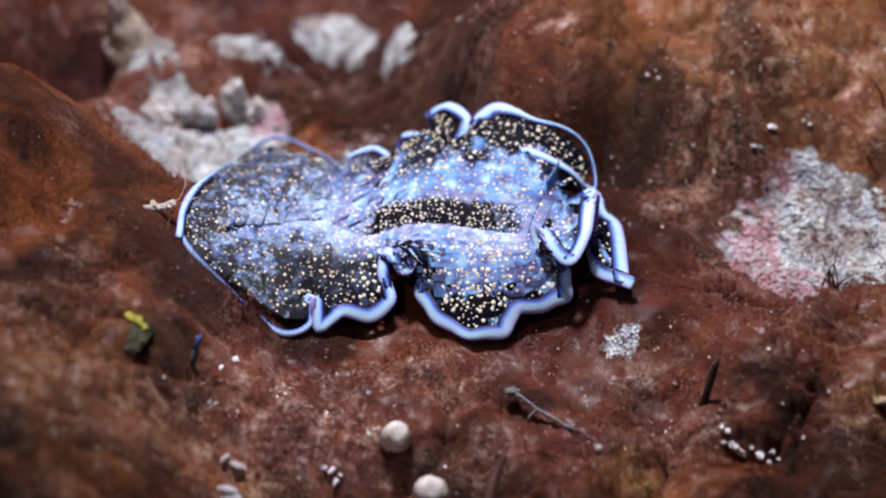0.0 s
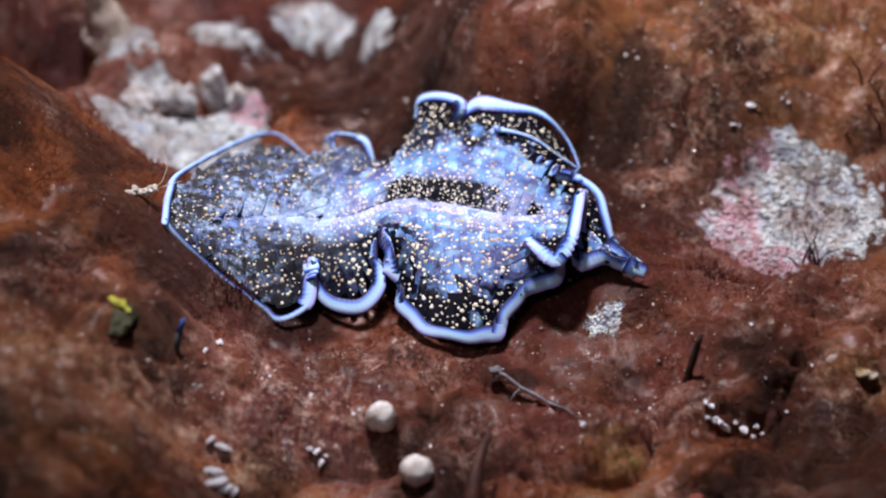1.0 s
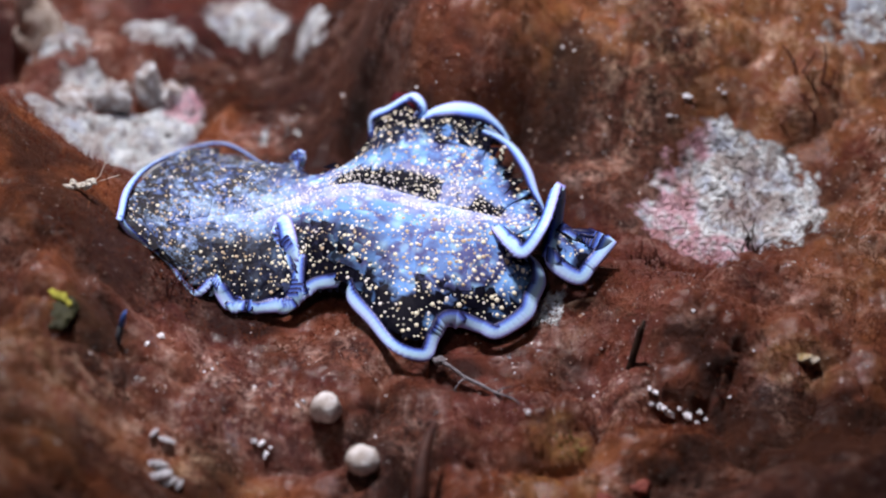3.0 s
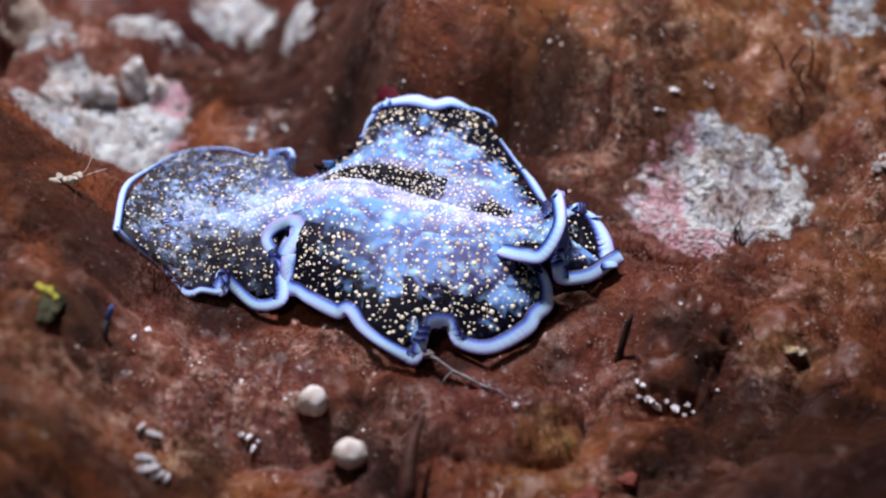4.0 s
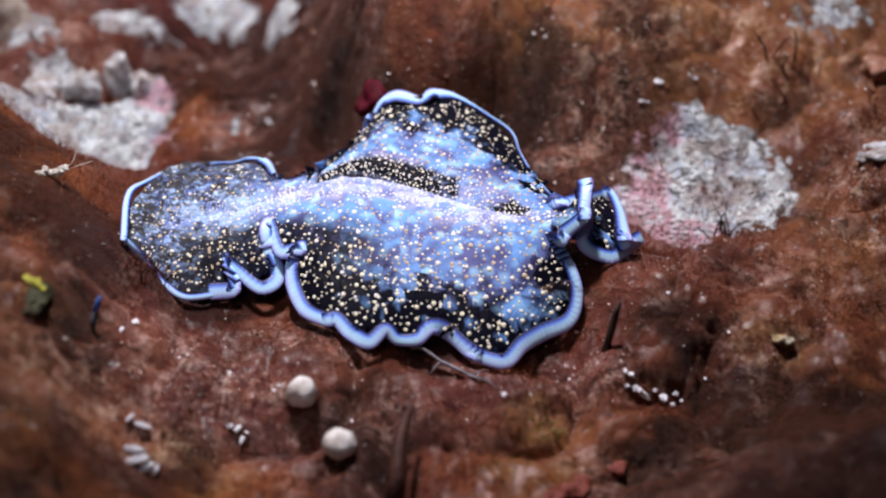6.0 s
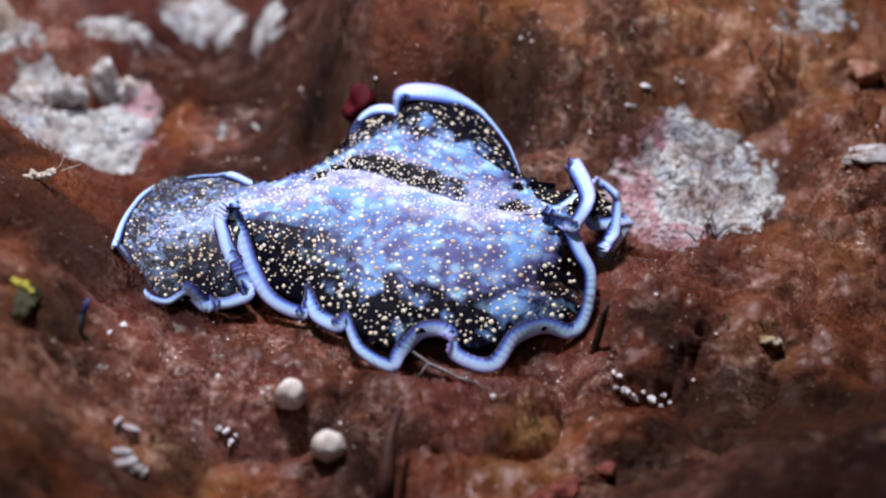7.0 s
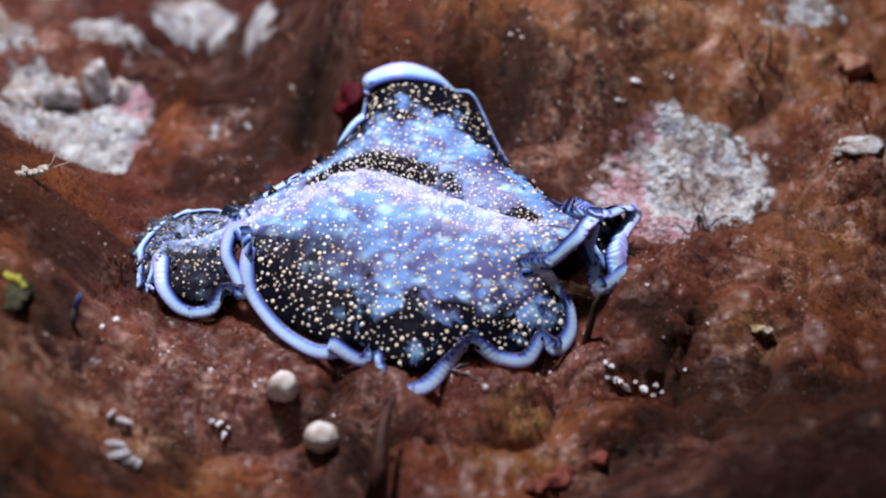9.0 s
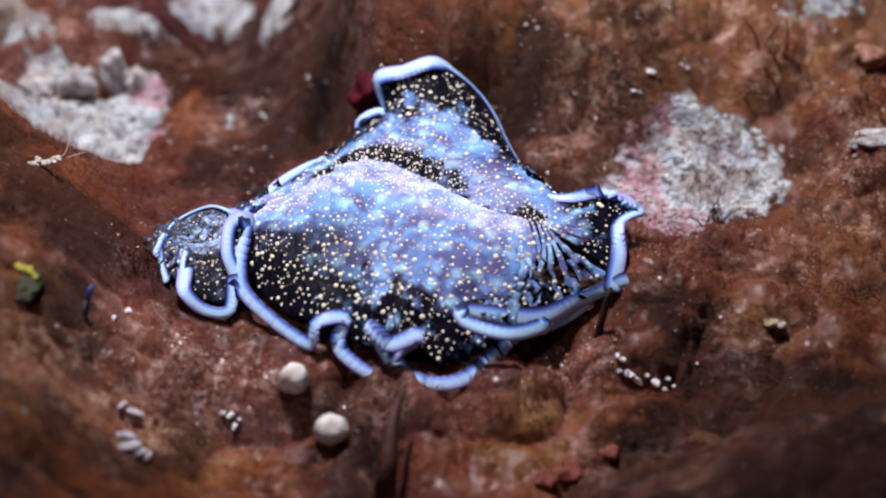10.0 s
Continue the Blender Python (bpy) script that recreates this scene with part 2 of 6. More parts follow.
def seabed():
    def axis(lo, hi, fine):
        inner = np.arange(lo, hi, fine)
        steps = np.cumsum(fine * 1.12 ** np.arange(1, 45))
        return np.concatenate([lo - steps[::-1], inner, hi + steps])

    xs, ys = axis(-84, 72, 0.32), axis(-40, 86, 0.32)
    X, Y = np.meshgrid(xs, ys)
    Z = rock(X, Y)
    patchy = lattice_noise(X, Y, 6, 11, 5, 0.65)
    bare = patches(CRUSTS, X, Y)
    crust = step(0.22, 0.78, bare + 0.75 * patchy * np.clip(4 * bare, 0, 1))
    pink = step(0.35, 0.65, patches(PINKS, X, Y) + 0.5 * patchy)
    rust = np.clip(patches(RUSTS, X, Y) + 0.7 * lattice_noise(X, Y, 16, 14, 3), 0, 1)
    worn_lit = np.clip(patches(WORN_LIT, X, Y) + 1.1 * lattice_noise(X, Y, 8, 15, 4, 0.6) - 0.18, 0, 1.2)
    # random dark turf plus the painted shade patches
    turf_shade = step(0.20, 0.85, patches(SHADES, X, Y) + 1.35 * lattice_noise(X, Y, 13, 16, 5, 0.6) + 0.28)
    moss = np.clip(patches(MOSSES, X, Y) + 0.4 * patchy, 0, 1)
    Z = Z + crust * (0.7 * lattice_noise(X, Y, 3.2, 13, 3, 0.8) + 0.35 * lattice_noise(X, Y, 0.9, 17, 2, 0.8) + 0.2)
    ny, nx = X.shape
    co = np.stack([X, Y, Z], -1).reshape(-1, 3) * MM
    k = np.arange(ny * nx).reshape(ny, nx)
    quads = np.stack([k[:-1, :-1], k[:-1, 1:], k[1:, 1:], k[1:, :-1]], -1).reshape(-1, 4)
    me = bpy.data.meshes.new("seabed")
    me.vertices.add(len(co))
    me.vertices.foreach_set("co", co.ravel())
    me.loops.add(quads.size)
    me.loops.foreach_set("vertex_index", quads.ravel().astype(np.int32))
    me.polygons.add(len(quads))
    me.polygons.foreach_set("loop_start", np.arange(0, quads.size, 4, dtype=np.int32))
    me.polygons.foreach_set("use_smooth", np.ones(len(quads), bool))
    me.update(calc_edges=True)
    for name, field in (("crust", crust), ("pink", pink), ("rust", rust), ("worn_lit", worn_lit), ("turf_shade", turf_shade), ("moss", moss)):
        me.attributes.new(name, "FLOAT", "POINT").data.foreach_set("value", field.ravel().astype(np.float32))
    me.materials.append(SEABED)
    ob = new("ground", me)
    return tagged(ob, "red-brown algae turf on uneven reef rock with pale coralline crust", "seabed", kind="structure")


seabed()

# ---- the flatworm: rigid patches of skin that ride on a moving, ruffled sheet ----
# The rows by which the skin patches walk. For each moment, in millimetres: margin on the lens side (tail to waist, flank, head folds), back line, far margin in two runs.
BODY = {
    0: (
        [(-40.7, 2.9, 12.3), (-39.0, 1.8, 10.5), (-36.1, 1.5, 7.2), (-32.1, 0.0, 3.8), (-27.7, -1.6, 1.7), (-24.9, 0.5, 1.3), (-24.8, 2.9, 3.2), (-24.2, 1.8, 2.2), (-23.5, 0.6, 1.1), (-22.1, 1.7, 1.6), (-20.7, 2.7, 2.0), (-17.6, 3.1, 1.0), (-15.5, 5.1, 2.0), (-16.1, 6.8, 3.0), (-16.8, 8.4, 4.0), (-16.5, 10.7, 5.0)],
        [(-14.1, 8.3, 4.5), (-13.3, 10.2, 4.7), (-12.4, 12.1, 5.0), (-11.8, 10.1, 3.5), (-12.1, 7.6, 2.0), (-10.7, 5.8, 1.5), (-9.2, 4.0, 1.1), (-7.1, 3.0, 1.0), (-5.1, 2.1, 0.9), (-3.1, 2.7, 0.7), (-1.0, 3.2, 0.6), (-0.3, 4.6, 1.3), (0.4, 6.1, 2.0), (1.8, 6.9, 1.6), (3.3, 7.7, 1.2), (4.7, 8.6, 1.5), (6.1, 9.4, 1.8), (5.8, 10.8, 2.8), (5.4, 12.2, 3.9)],
        [(3.8, 12.9, 4.7), (2.2, 13.6, 5.5), (1.6, 15.4, 7.4), (4.4, 12.2, 6.7), (6.5, 10.6, 7.0), (7.8, 13.7, 8.2), (8.0, 16.6, 8.8), (8.2, 19.7, 9.3), (8.2, 17.9, 7.1), (8.3, 16.0, 5.0), (9.8, 12.7, 3.6), (13.1, 10.8, 3.9)],
        [(-37.3, 8.7, 8.8), (-32.8, 13.1, 5.2), (-27.0, 16.5, 3.7), (-23.3, 14.8, 4.4), (-19.7, 13.1, 4.9), (-13.4, 14.8, 6.0), (-6.9, 15.0, 6.0), (-1.2, 14.9, 6.2), (4.2, 18.1, 5.4)],
        [(-40.7, 2.9, 12.3), (-41.8, 9.0, 10.8), (-42.0, 15.6, 8.1), (-42.0, 36.1, -5.1), (-38.2, 40.7, -5.2), (-31.6, 36.7, -3.8), (-26.2, 30.6, -0.2), (-25.3, 32.1, 0.6), (-22.4, 33.5, 1.0), (-18.8, 30.6, 1.3), (-19.1, 35.2, 0.4), (-18.6, 36.3, 1.4), (-15.4, 35.9, 2.6), (-13.5, 36.3, 5.0), (-15.4, 38.2, 4.1), (-12.8, 36.9, 7.0), (-10.0, 33.4, 7.9), (-11.4, 30.0, 6.5), (-13.6, 32.2, 5.1)],
        [(-9.6, 33.3, 6.1), (-8.3, 34.8, 7.7), (-5.7, 35.1, 9.3), (-1.4, 33.8, 8.6), (3.1, 33.9, 7.4), (5.9, 33.2, 5.1), (7.4, 29.4, 3.2), (6.9, 26.8, 4.0), (3.9, 26.9, 7.0), (-1.4, 28.0, 8.2), (-0.8, 26.3, 6.0), (3.4, 21.4, 5.1), (7.5, 24.7, 5.0), (9.2, 22.2, 4.1), (11.4, 20.3, 3.3), (13.1, 10.8, 3.9)]),
    0.5: (
        [(-40.0, 1.7, 12.0), (-38.8, 1.6, 10.4), (-36.1, 2.0, 7.1), (-32.1, 0.4, 3.8), (-27.6, -0.4, 1.6), (-25.8, -1.9, 1.6), (-24.0, 0.1, 1.7), (-24.1, 2.3, 2.7), (-24.2, 4.5, 3.6), (-22.9, 1.8, 1.6), (-20.0, 1.2, 1.0), (-16.5, 3.2, 1.0), (-14.9, 5.9, 2.0), (-15.5, 7.8, 3.0), (-16.0, 9.7, 4.0), (-16.7, 13.0, 5.0)],
        [(-15.7, 12.9, 5.0), (-14.9, 9.9, 4.5), (-13.1, 6.8, 4.0), (-11.2, 8.4, 3.0), (-11.7, 5.3, 2.0), (-10.3, 3.0, 1.6), (-8.9, 0.1, 1.8), (-6.7, -0.7, 1.9), (-4.5, -1.1, 1.7), (-2.6, -0.1, 1.1), (-0.6, 0.8, 0.7), (-0.1, 2.4, 1.1), (0.4, 4.0, 1.5), (1.7, 5.2, 1.4), (2.9, 6.4, 1.3), (4.4, 7.4, 1.5), (5.9, 8.3, 1.8), (6.2, 9.4, 2.9), (6.5, 10.5, 4.0)],
        [(3.2, 12.2, 6.1), (2.3, 13.7, 7.5), (4.3, 11.7, 6.7), (7.1, 8.9, 6.9), (8.6, 11.0, 8.4), (9.3, 14.4, 9.1), (9.9, 18.7, 9.0), (9.4, 15.7, 7.4), (8.8, 13.1, 5.4), (9.8, 11.0, 3.7), (12.2, 11.3, 4.2), (15.5, 10.0, 4.0)],
        [(-36.9, 6.6, 9.3), (-32.6, 11.6, 5.5), (-27.1, 14.6, 3.9), (-20.1, 12.3, 5.0), (-15.4, 15.0, 6.0), (-11.9, 15.7, 6.0), (-8.4, 16.4, 6.0), (-1.8, 15.5, 6.2), (3.2, 15.8, 5.5)],
        [(-40.0, 1.7, 12.0), (-41.5, 8.5, 10.8), (-41.4, 15.6, 7.7), (-38.3, 38.9, -5.1), (-32.9, 36.7, -3.5), (-25.0, 28.0, 0.8), (-24.0, 30.0, 2.4), (-22.5, 31.3, 2.4), (-18.7, 29.7, 2.5), (-16.8, 27.0, 2.1), (-16.1, 28.6, 2.5), (-15.4, 30.2, 2.9), (-14.7, 33.3, 2.8), (-14.6, 34.9, 3.9), (-13.9, 35.6, 5.4), (-12.0, 35.9, 7.2), (-9.1, 33.0, 8.2), (-9.7, 30.9, 6.9), (-12.2, 29.8, 5.4)],
        [(-8.5, 32.8, 6.4), (-5.7, 34.1, 8.9), (-1.8, 33.6, 8.3), (2.8, 33.1, 6.5), (6.0, 31.4, 3.9), (7.5, 28.0, 3.1), (5.6, 27.8, 5.1), (1.8, 28.2, 7.7), (-2.0, 28.7, 8.3), (-1.0, 26.9, 7.0), (4.3, 22.2, 6.1), (8.9, 23.4, 5.0), (11.4, 20.9, 4.2), (12.4, 15.6, 4.4), (13.2, 12.3, 4.3), (15.5, 10.0, 4.0)]),
    1: (
        [(-40.3, 2.7, 12.0), (-39.4, 2.5, 10.7), (-36.8, 2.2, 7.8), (-33.1, 1.4, 4.4), (-28.0, -0.2, 1.7), (-25.6, -1.7, 1.5), (-22.8, 0.5, 2.1), (-22.9, 3.2, 3.1), (-23.1, 5.9, 4.0), (-22.1, 3.6, 2.0), (-19.9, 1.9, 1.0), (-16.3, 1.8, 1.0), (-14.5, 4.5, 2.0), (-15.3, 7.4, 3.0), (-16.2, 10.3, 4.0), (-15.7, 12.9, 5.0)],
        [(-14.2, 11.4, 5.0), (-13.7, 8.8, 4.2), (-13.3, 6.2, 3.5), (-11.5, 5.2, 2.5), (-11.5, 3.8, 2.1), (-11.4, 2.2, 1.7), (-9.5, -0.1, 2.2), (-7.6, -2.2, 2.4), (-5.0, -2.3, 2.2), (-2.5, -2.1, 1.5), (-0.8, -1.2, 1.0), (0.8, -0.5, 0.7), (1.1, 0.9, 1.1), (1.3, 2.3, 1.5), (2.4, 4.4, 1.5), (3.5, 6.5, 1.7), (5.4, 7.5, 1.9), (7.2, 8.4, 2.3), (7.0, 9.9, 4.0)],
        [(3.6, 10.2, 6.5), (5.3, 8.4, 6.5), (7.5, 7.1, 6.7), (9.0, 9.9, 8.4), (9.2, 13.1, 9.0), (9.4, 17.1, 8.8), (9.4, 14.9, 7.3), (9.5, 12.9, 5.6), (10.2, 10.0, 3.7), (12.9, 10.7, 4.4), (14.9, 10.0, 4.3), (16.8, 9.3, 4.3)],
        [(-36.7, 6.7, 9.0), (-32.0, 11.8, 5.2), (-26.3, 13.8, 3.9), (-20.3, 13.5, 4.9), (-14.2, 16.3, 5.9), (-10.6, 16.3, 6.0), (-6.9, 16.4, 6.0), (-0.3, 15.0, 6.3), (5.3, 16.4, 5.7)],
        [(-40.3, 2.7, 12.0), (-41.5, 9.3, 10.4), (-41.9, 18.2, 6.0), (-36.0, 36.9, -3.5), (-29.3, 31.4, -2.1), (-24.9, 27.5, 0.9), (-25.4, 31.7, 1.7), (-21.0, 30.2, 3.0), (-19.0, 26.9, 1.9), (-15.4, 25.9, 2.4), (-14.7, 27.8, 2.3), (-14.4, 29.1, 3.2), (-13.8, 33.3, 3.0), (-13.9, 34.8, 4.2), (-13.6, 36.1, 5.8), (-11.0, 35.1, 7.5), (-8.0, 32.7, 8.6), (-8.9, 30.9, 7.1), (-11.3, 30.5, 5.5)],
        [(-8.0, 32.7, 6.6), (-5.5, 33.8, 8.4), (-1.7, 33.5, 8.1), (2.8, 33.4, 6.9), (6.0, 32.0, 4.2), (7.9, 28.0, 3.1), (6.4, 27.8, 4.1), (1.8, 28.4, 7.2), (-2.6, 28.2, 8.2), (-0.9, 26.7, 7.0), (5.7, 23.4, 6.0), (8.2, 23.9, 5.0), (10.9, 22.4, 4.1), (12.3, 18.3, 3.7), (13.8, 12.6, 4.3), (16.8, 9.3, 4.3)]),
    1.5: (
        [(-40.4, 2.0, 12.3), (-39.6, 1.9, 11.1), (-36.9, 2.0, 7.9), (-33.6, 1.6, 4.8), (-28.0, -0.7, 1.8), (-25.4, -1.8, 1.5), (-22.2, 0.2, 1.6), (-21.7, 3.7, 2.0), (-23.1, 8.5, 4.0), (-21.3, 5.2, 2.5), (-19.4, 3.3, 1.2), (-16.8, 2.5, 1.0), (-14.8, 5.0, 2.0), (-14.5, 7.5, 3.0), (-15.5, 11.0, 4.5), (-14.4, 12.1, 5.0)],
        [(-13.4, 9.2, 5.0), (-13.0, 7.7, 4.2), (-12.5, 6.3, 3.5), (-11.5, 4.9, 2.8), (-10.5, 3.4, 2.1), (-9.5, 1.1, 2.2), (-8.4, -1.5, 2.5), (-6.6, -3.0, 2.6), (-4.8, -4.2, 2.3), (-2.8, -3.7, 1.8), (-0.8, -3.1, 1.2), (1.7, -1.0, 0.8), (1.8, 0.6, 1.3), (1.8, 2.3, 1.8), (3.2, 4.0, 1.7), (4.5, 5.6, 1.7), (6.3, 6.8, 1.9), (8.2, 7.8, 2.4), (7.6, 9.5, 4.1)],
        [(5.9, 10.3, 5.1), (4.2, 11.0, 6.1), (6.2, 8.7, 6.7), (8.1, 7.3, 6.8), (9.5, 9.7, 8.5), (9.8, 12.9, 9.1), (10.0, 17.0, 8.9), (10.0, 15.4, 7.2), (10.0, 13.9, 5.5), (11.0, 10.4, 4.1), (14.6, 9.6, 4.4), (18.4, 10.1, 4.7)],
        [(-36.5, 5.6, 9.3), (-31.5, 11.0, 5.2), (-25.9, 13.1, 3.9), (-20.1, 13.6, 4.9), (-13.9, 16.4, 5.9), (-10.3, 16.2, 6.0), (-6.7, 16.1, 6.0), (-0.0, 14.5, 6.3), (6.0, 14.8, 5.9)],
        [(-40.4, 2.0, 12.3), (-41.5, 9.6, 10.3), (-41.5, 18.1, 5.9), (-40.7, 33.8, -4.4), (-35.4, 35.6, -3.3), (-29.3, 33.1, -2.6), (-25.8, 29.2, 2.3), (-22.2, 30.3, 2.7), (-18.2, 26.0, 2.1), (-14.6, 25.1, 2.5), (-13.2, 26.7, 3.5), (-13.3, 31.0, 3.2), (-13.3, 33.1, 4.2), (-13.5, 35.0, 4.9), (-12.6, 35.5, 6.3), (-8.9, 33.5, 8.2), (-7.2, 32.0, 8.4), (-8.2, 30.8, 7.3), (-10.5, 30.9, 5.7)],
        [(-7.3, 32.6, 6.9), (-3.6, 33.5, 8.8), (0.9, 33.4, 7.7), (4.7, 33.0, 5.5), (6.9, 30.7, 3.5), (8.3, 26.9, 3.0), (6.2, 29.0, 4.2), (2.1, 29.3, 7.5), (-2.0, 29.4, 8.6), (-0.1, 28.7, 7.4), (5.1, 24.4, 6.0), (9.2, 24.3, 5.0), (11.2, 22.9, 4.1), (12.3, 18.1, 3.7), (13.7, 12.5, 4.3), (18.4, 10.1, 4.7)]),
    2: (
        [(-40.3, 2.6, 11.9), (-39.2, 2.8, 10.4), (-36.8, 3.2, 7.5), (-33.5, 2.6, 4.4), (-28.3, 0.4, 1.8), (-24.5, -1.1, 1.3), (-20.5, 0.1, 1.0), (-20.3, 3.0, 2.0), (-22.8, 8.2, 4.0), (-22.1, 9.6, 4.0), (-20.6, 5.5, 3.0), (-18.9, 3.2, 1.5), (-16.3, 2.3, 1.2), (-15.4, 6.1, 2.0), (-15.1, 9.1, 4.0), (-14.7, 9.9, 4.5)],
        [(-13.3, 8.3, 4.0), (-12.2, 5.9, 3.0), (-11.0, 2.4, 2.2), (-9.6, -0.2, 2.6), (-8.2, -2.5, 2.7), (-6.3, -3.9, 2.7), (-4.4, -5.1, 2.4), (-2.8, -4.9, 1.9), (-1.1, -4.7, 1.4), (0.1, -3.2, 1.2), (1.4, -1.9, 1.1), (1.5, 0.1, 1.5), (1.6, 2.1, 2.0), (3.3, 2.7, 1.5), (5.0, 3.4, 1.1), (6.7, 3.5, 1.1), (8.5, 3.6, 1.2), (9.0, 5.7, 2.1), (9.5, 7.7, 3.2)],
        [(7.8, 8.9, 4.5), (6.1, 10.1, 5.8), (8.0, 7.8, 6.9), (9.8, 7.0, 7.1), (10.5, 10.1, 8.8), (10.6, 13.1, 9.2), (10.7, 17.1, 8.9), (10.7, 15.1, 7.4), (10.7, 13.2, 5.7), (11.7, 9.5, 4.5), (15.0, 7.8, 4.2), (18.9, 9.7, 5.1)],
        [(-36.4, 5.3, 9.3), (-31.6, 11.2, 5.1), (-25.5, 13.2, 3.9), (-19.8, 14.3, 4.9), (-13.7, 17.1, 5.9), (-10.0, 16.7, 6.0), (-6.3, 16.2, 6.0), (0.3, 14.6, 6.3), (6.8, 14.0, 6.0)],
        [(-40.3, 2.6, 11.9), (-41.0, 9.0, 10.1), (-40.8, 17.2, 6.1), (-40.0, 33.2, -4.2), (-34.7, 35.1, -3.2), (-24.1, 27.3, 1.1), (-22.6, 26.5, 3.5), (-19.6, 26.3, 3.9), (-19.2, 23.7, 2.3), (-15.5, 21.4, 2.7), (-13.8, 22.7, 3.7), (-12.8, 25.7, 3.6), (-13.3, 30.7, 3.2), (-12.9, 32.3, 4.3), (-12.4, 33.8, 5.7), (-8.4, 33.5, 8.1), (-6.3, 31.8, 8.6), (-7.3, 30.5, 7.4), (-9.6, 30.8, 5.9)],
        [(-6.0, 32.4, 7.3), (-3.1, 33.3, 8.6), (1.3, 33.6, 7.8), (4.4, 33.3, 6.0), (6.5, 31.2, 3.7), (8.0, 26.5, 3.0), (6.8, 26.9, 4.0), (2.5, 28.8, 7.3), (-1.6, 29.2, 8.5), (-0.5, 29.1, 7.5), (5.1, 25.0, 6.0), (8.5, 23.8, 5.0), (10.4, 23.4, 4.0), (11.2, 17.3, 3.9), (12.6, 13.2, 4.0), (18.9, 9.7, 5.1)]),
    2.5: (
        [(-39.8, 1.9, 11.7), (-38.7, 2.3, 10.1), (-36.5, 3.5, 7.0), (-32.9, 3.4, 3.7), (-28.7, 1.2, 1.9), (-25.2, -1.1, 1.4), (-21.8, -0.6, 1.1), (-18.4, 0.6, 1.2), (-18.1, 3.3, 2.0), (-20.5, 7.5, 4.0), (-21.4, 10.1, 4.5), (-20.3, 9.5, 4.5), (-18.7, 5.7, 3.0), (-16.5, 2.0, 1.5), (-15.0, 5.1, 2.0), (-12.7, 7.8, 3.5)],
        [(-12.0, 6.2, 3.2), (-10.4, 2.7, 2.4), (-9.0, -1.8, 2.7), (-7.4, -3.1, 2.7), (-5.9, -4.3, 2.5), (-4.1, -5.3, 2.2), (-2.3, -6.1, 1.7), (-0.6, -5.5, 1.2), (1.0, -5.0, 0.9), (1.5, -3.1, 1.1), (2.0, -1.1, 1.3), (2.5, 1.6, 2.0), (5.2, 1.4, 1.0), (7.0, 1.2, 0.9), (8.7, 1.0, 0.9), (9.8, 2.6, 1.2), (10.9, 4.1, 1.8), (11.1, 6.8, 3.1), (10.1, 8.8, 4.0)],
        [(7.5, 9.9, 6.1), (9.8, 7.1, 7.1), (11.9, 6.8, 7.6), (13.0, 9.6, 9.4), (13.0, 12.5, 9.7), (12.9, 16.4, 9.2), (12.7, 14.6, 7.7), (12.6, 12.9, 6.1), (12.9, 9.3, 4.8), (15.1, 7.2, 4.1), (17.8, 7.3, 4.8), (19.4, 10.3, 5.4)],
        [(-35.4, 7.0, 7.8), (-30.5, 11.6, 4.7), (-24.7, 13.5, 3.9), (-19.1, 15.1, 4.9), (-12.9, 17.7, 5.9), (-9.2, 17.0, 6.0), (-5.6, 16.4, 6.1), (1.5, 14.3, 6.4), (7.9, 13.5, 6.3)],
        [(-39.8, 1.9, 11.7), (-40.2, 8.8, 9.5), (-40.1, 17.7, 5.2), (-39.3, 31.3, -3.4), (-35.0, 33.7, -3.2), (-29.1, 31.8, -2.1), (-24.1, 26.1, 1.3), (-20.1, 26.3, 3.3), (-19.8, 23.4, 2.8), (-17.1, 21.0, 2.7), (-13.5, 21.2, 3.8), (-11.4, 24.6, 3.7), (-11.6, 29.4, 3.5), (-12.0, 32.1, 4.5), (-11.7, 33.4, 5.9), (-9.0, 33.4, 7.6), (-6.7, 32.8, 8.9), (-5.2, 31.6, 8.7), (-7.6, 30.5, 6.3)],
        [(-4.4, 32.3, 7.8), (-1.5, 32.8, 8.1), (3.0, 33.3, 6.7), (5.7, 32.8, 4.9), (7.1, 30.3, 3.4), (4.8, 30.4, 5.1), (1.8, 30.1, 6.7), (-1.2, 30.1, 8.0), (1.1, 29.6, 7.2), (5.0, 27.9, 6.1), (8.5, 24.7, 5.5), (10.3, 21.0, 5.2), (11.8, 19.3, 4.9), (13.2, 15.0, 5.1), (15.5, 10.9, 5.4), (19.4, 10.3, 5.4)]),
    3: (
        [(-38.9, 4.2, 10.2), (-38.1, 4.2, 8.8), (-36.0, 4.8, 6.1), (-33.3, 4.4, 3.8), (-29.5, 0.3, 2.4), (-27.7, 2.4, 2.9), (-26.5, 1.1, 2.1), (-25.2, -0.2, 1.4), (-23.4, -0.0, 1.1), (-21.4, 0.0, 1.0), (-19.6, 0.5, 1.0), (-17.7, 0.9, 1.0), (-17.1, 3.9, 2.0), (-18.9, 6.7, 3.0), (-20.7, 9.6, 4.0), (-19.9, 11.7, 5.0)],
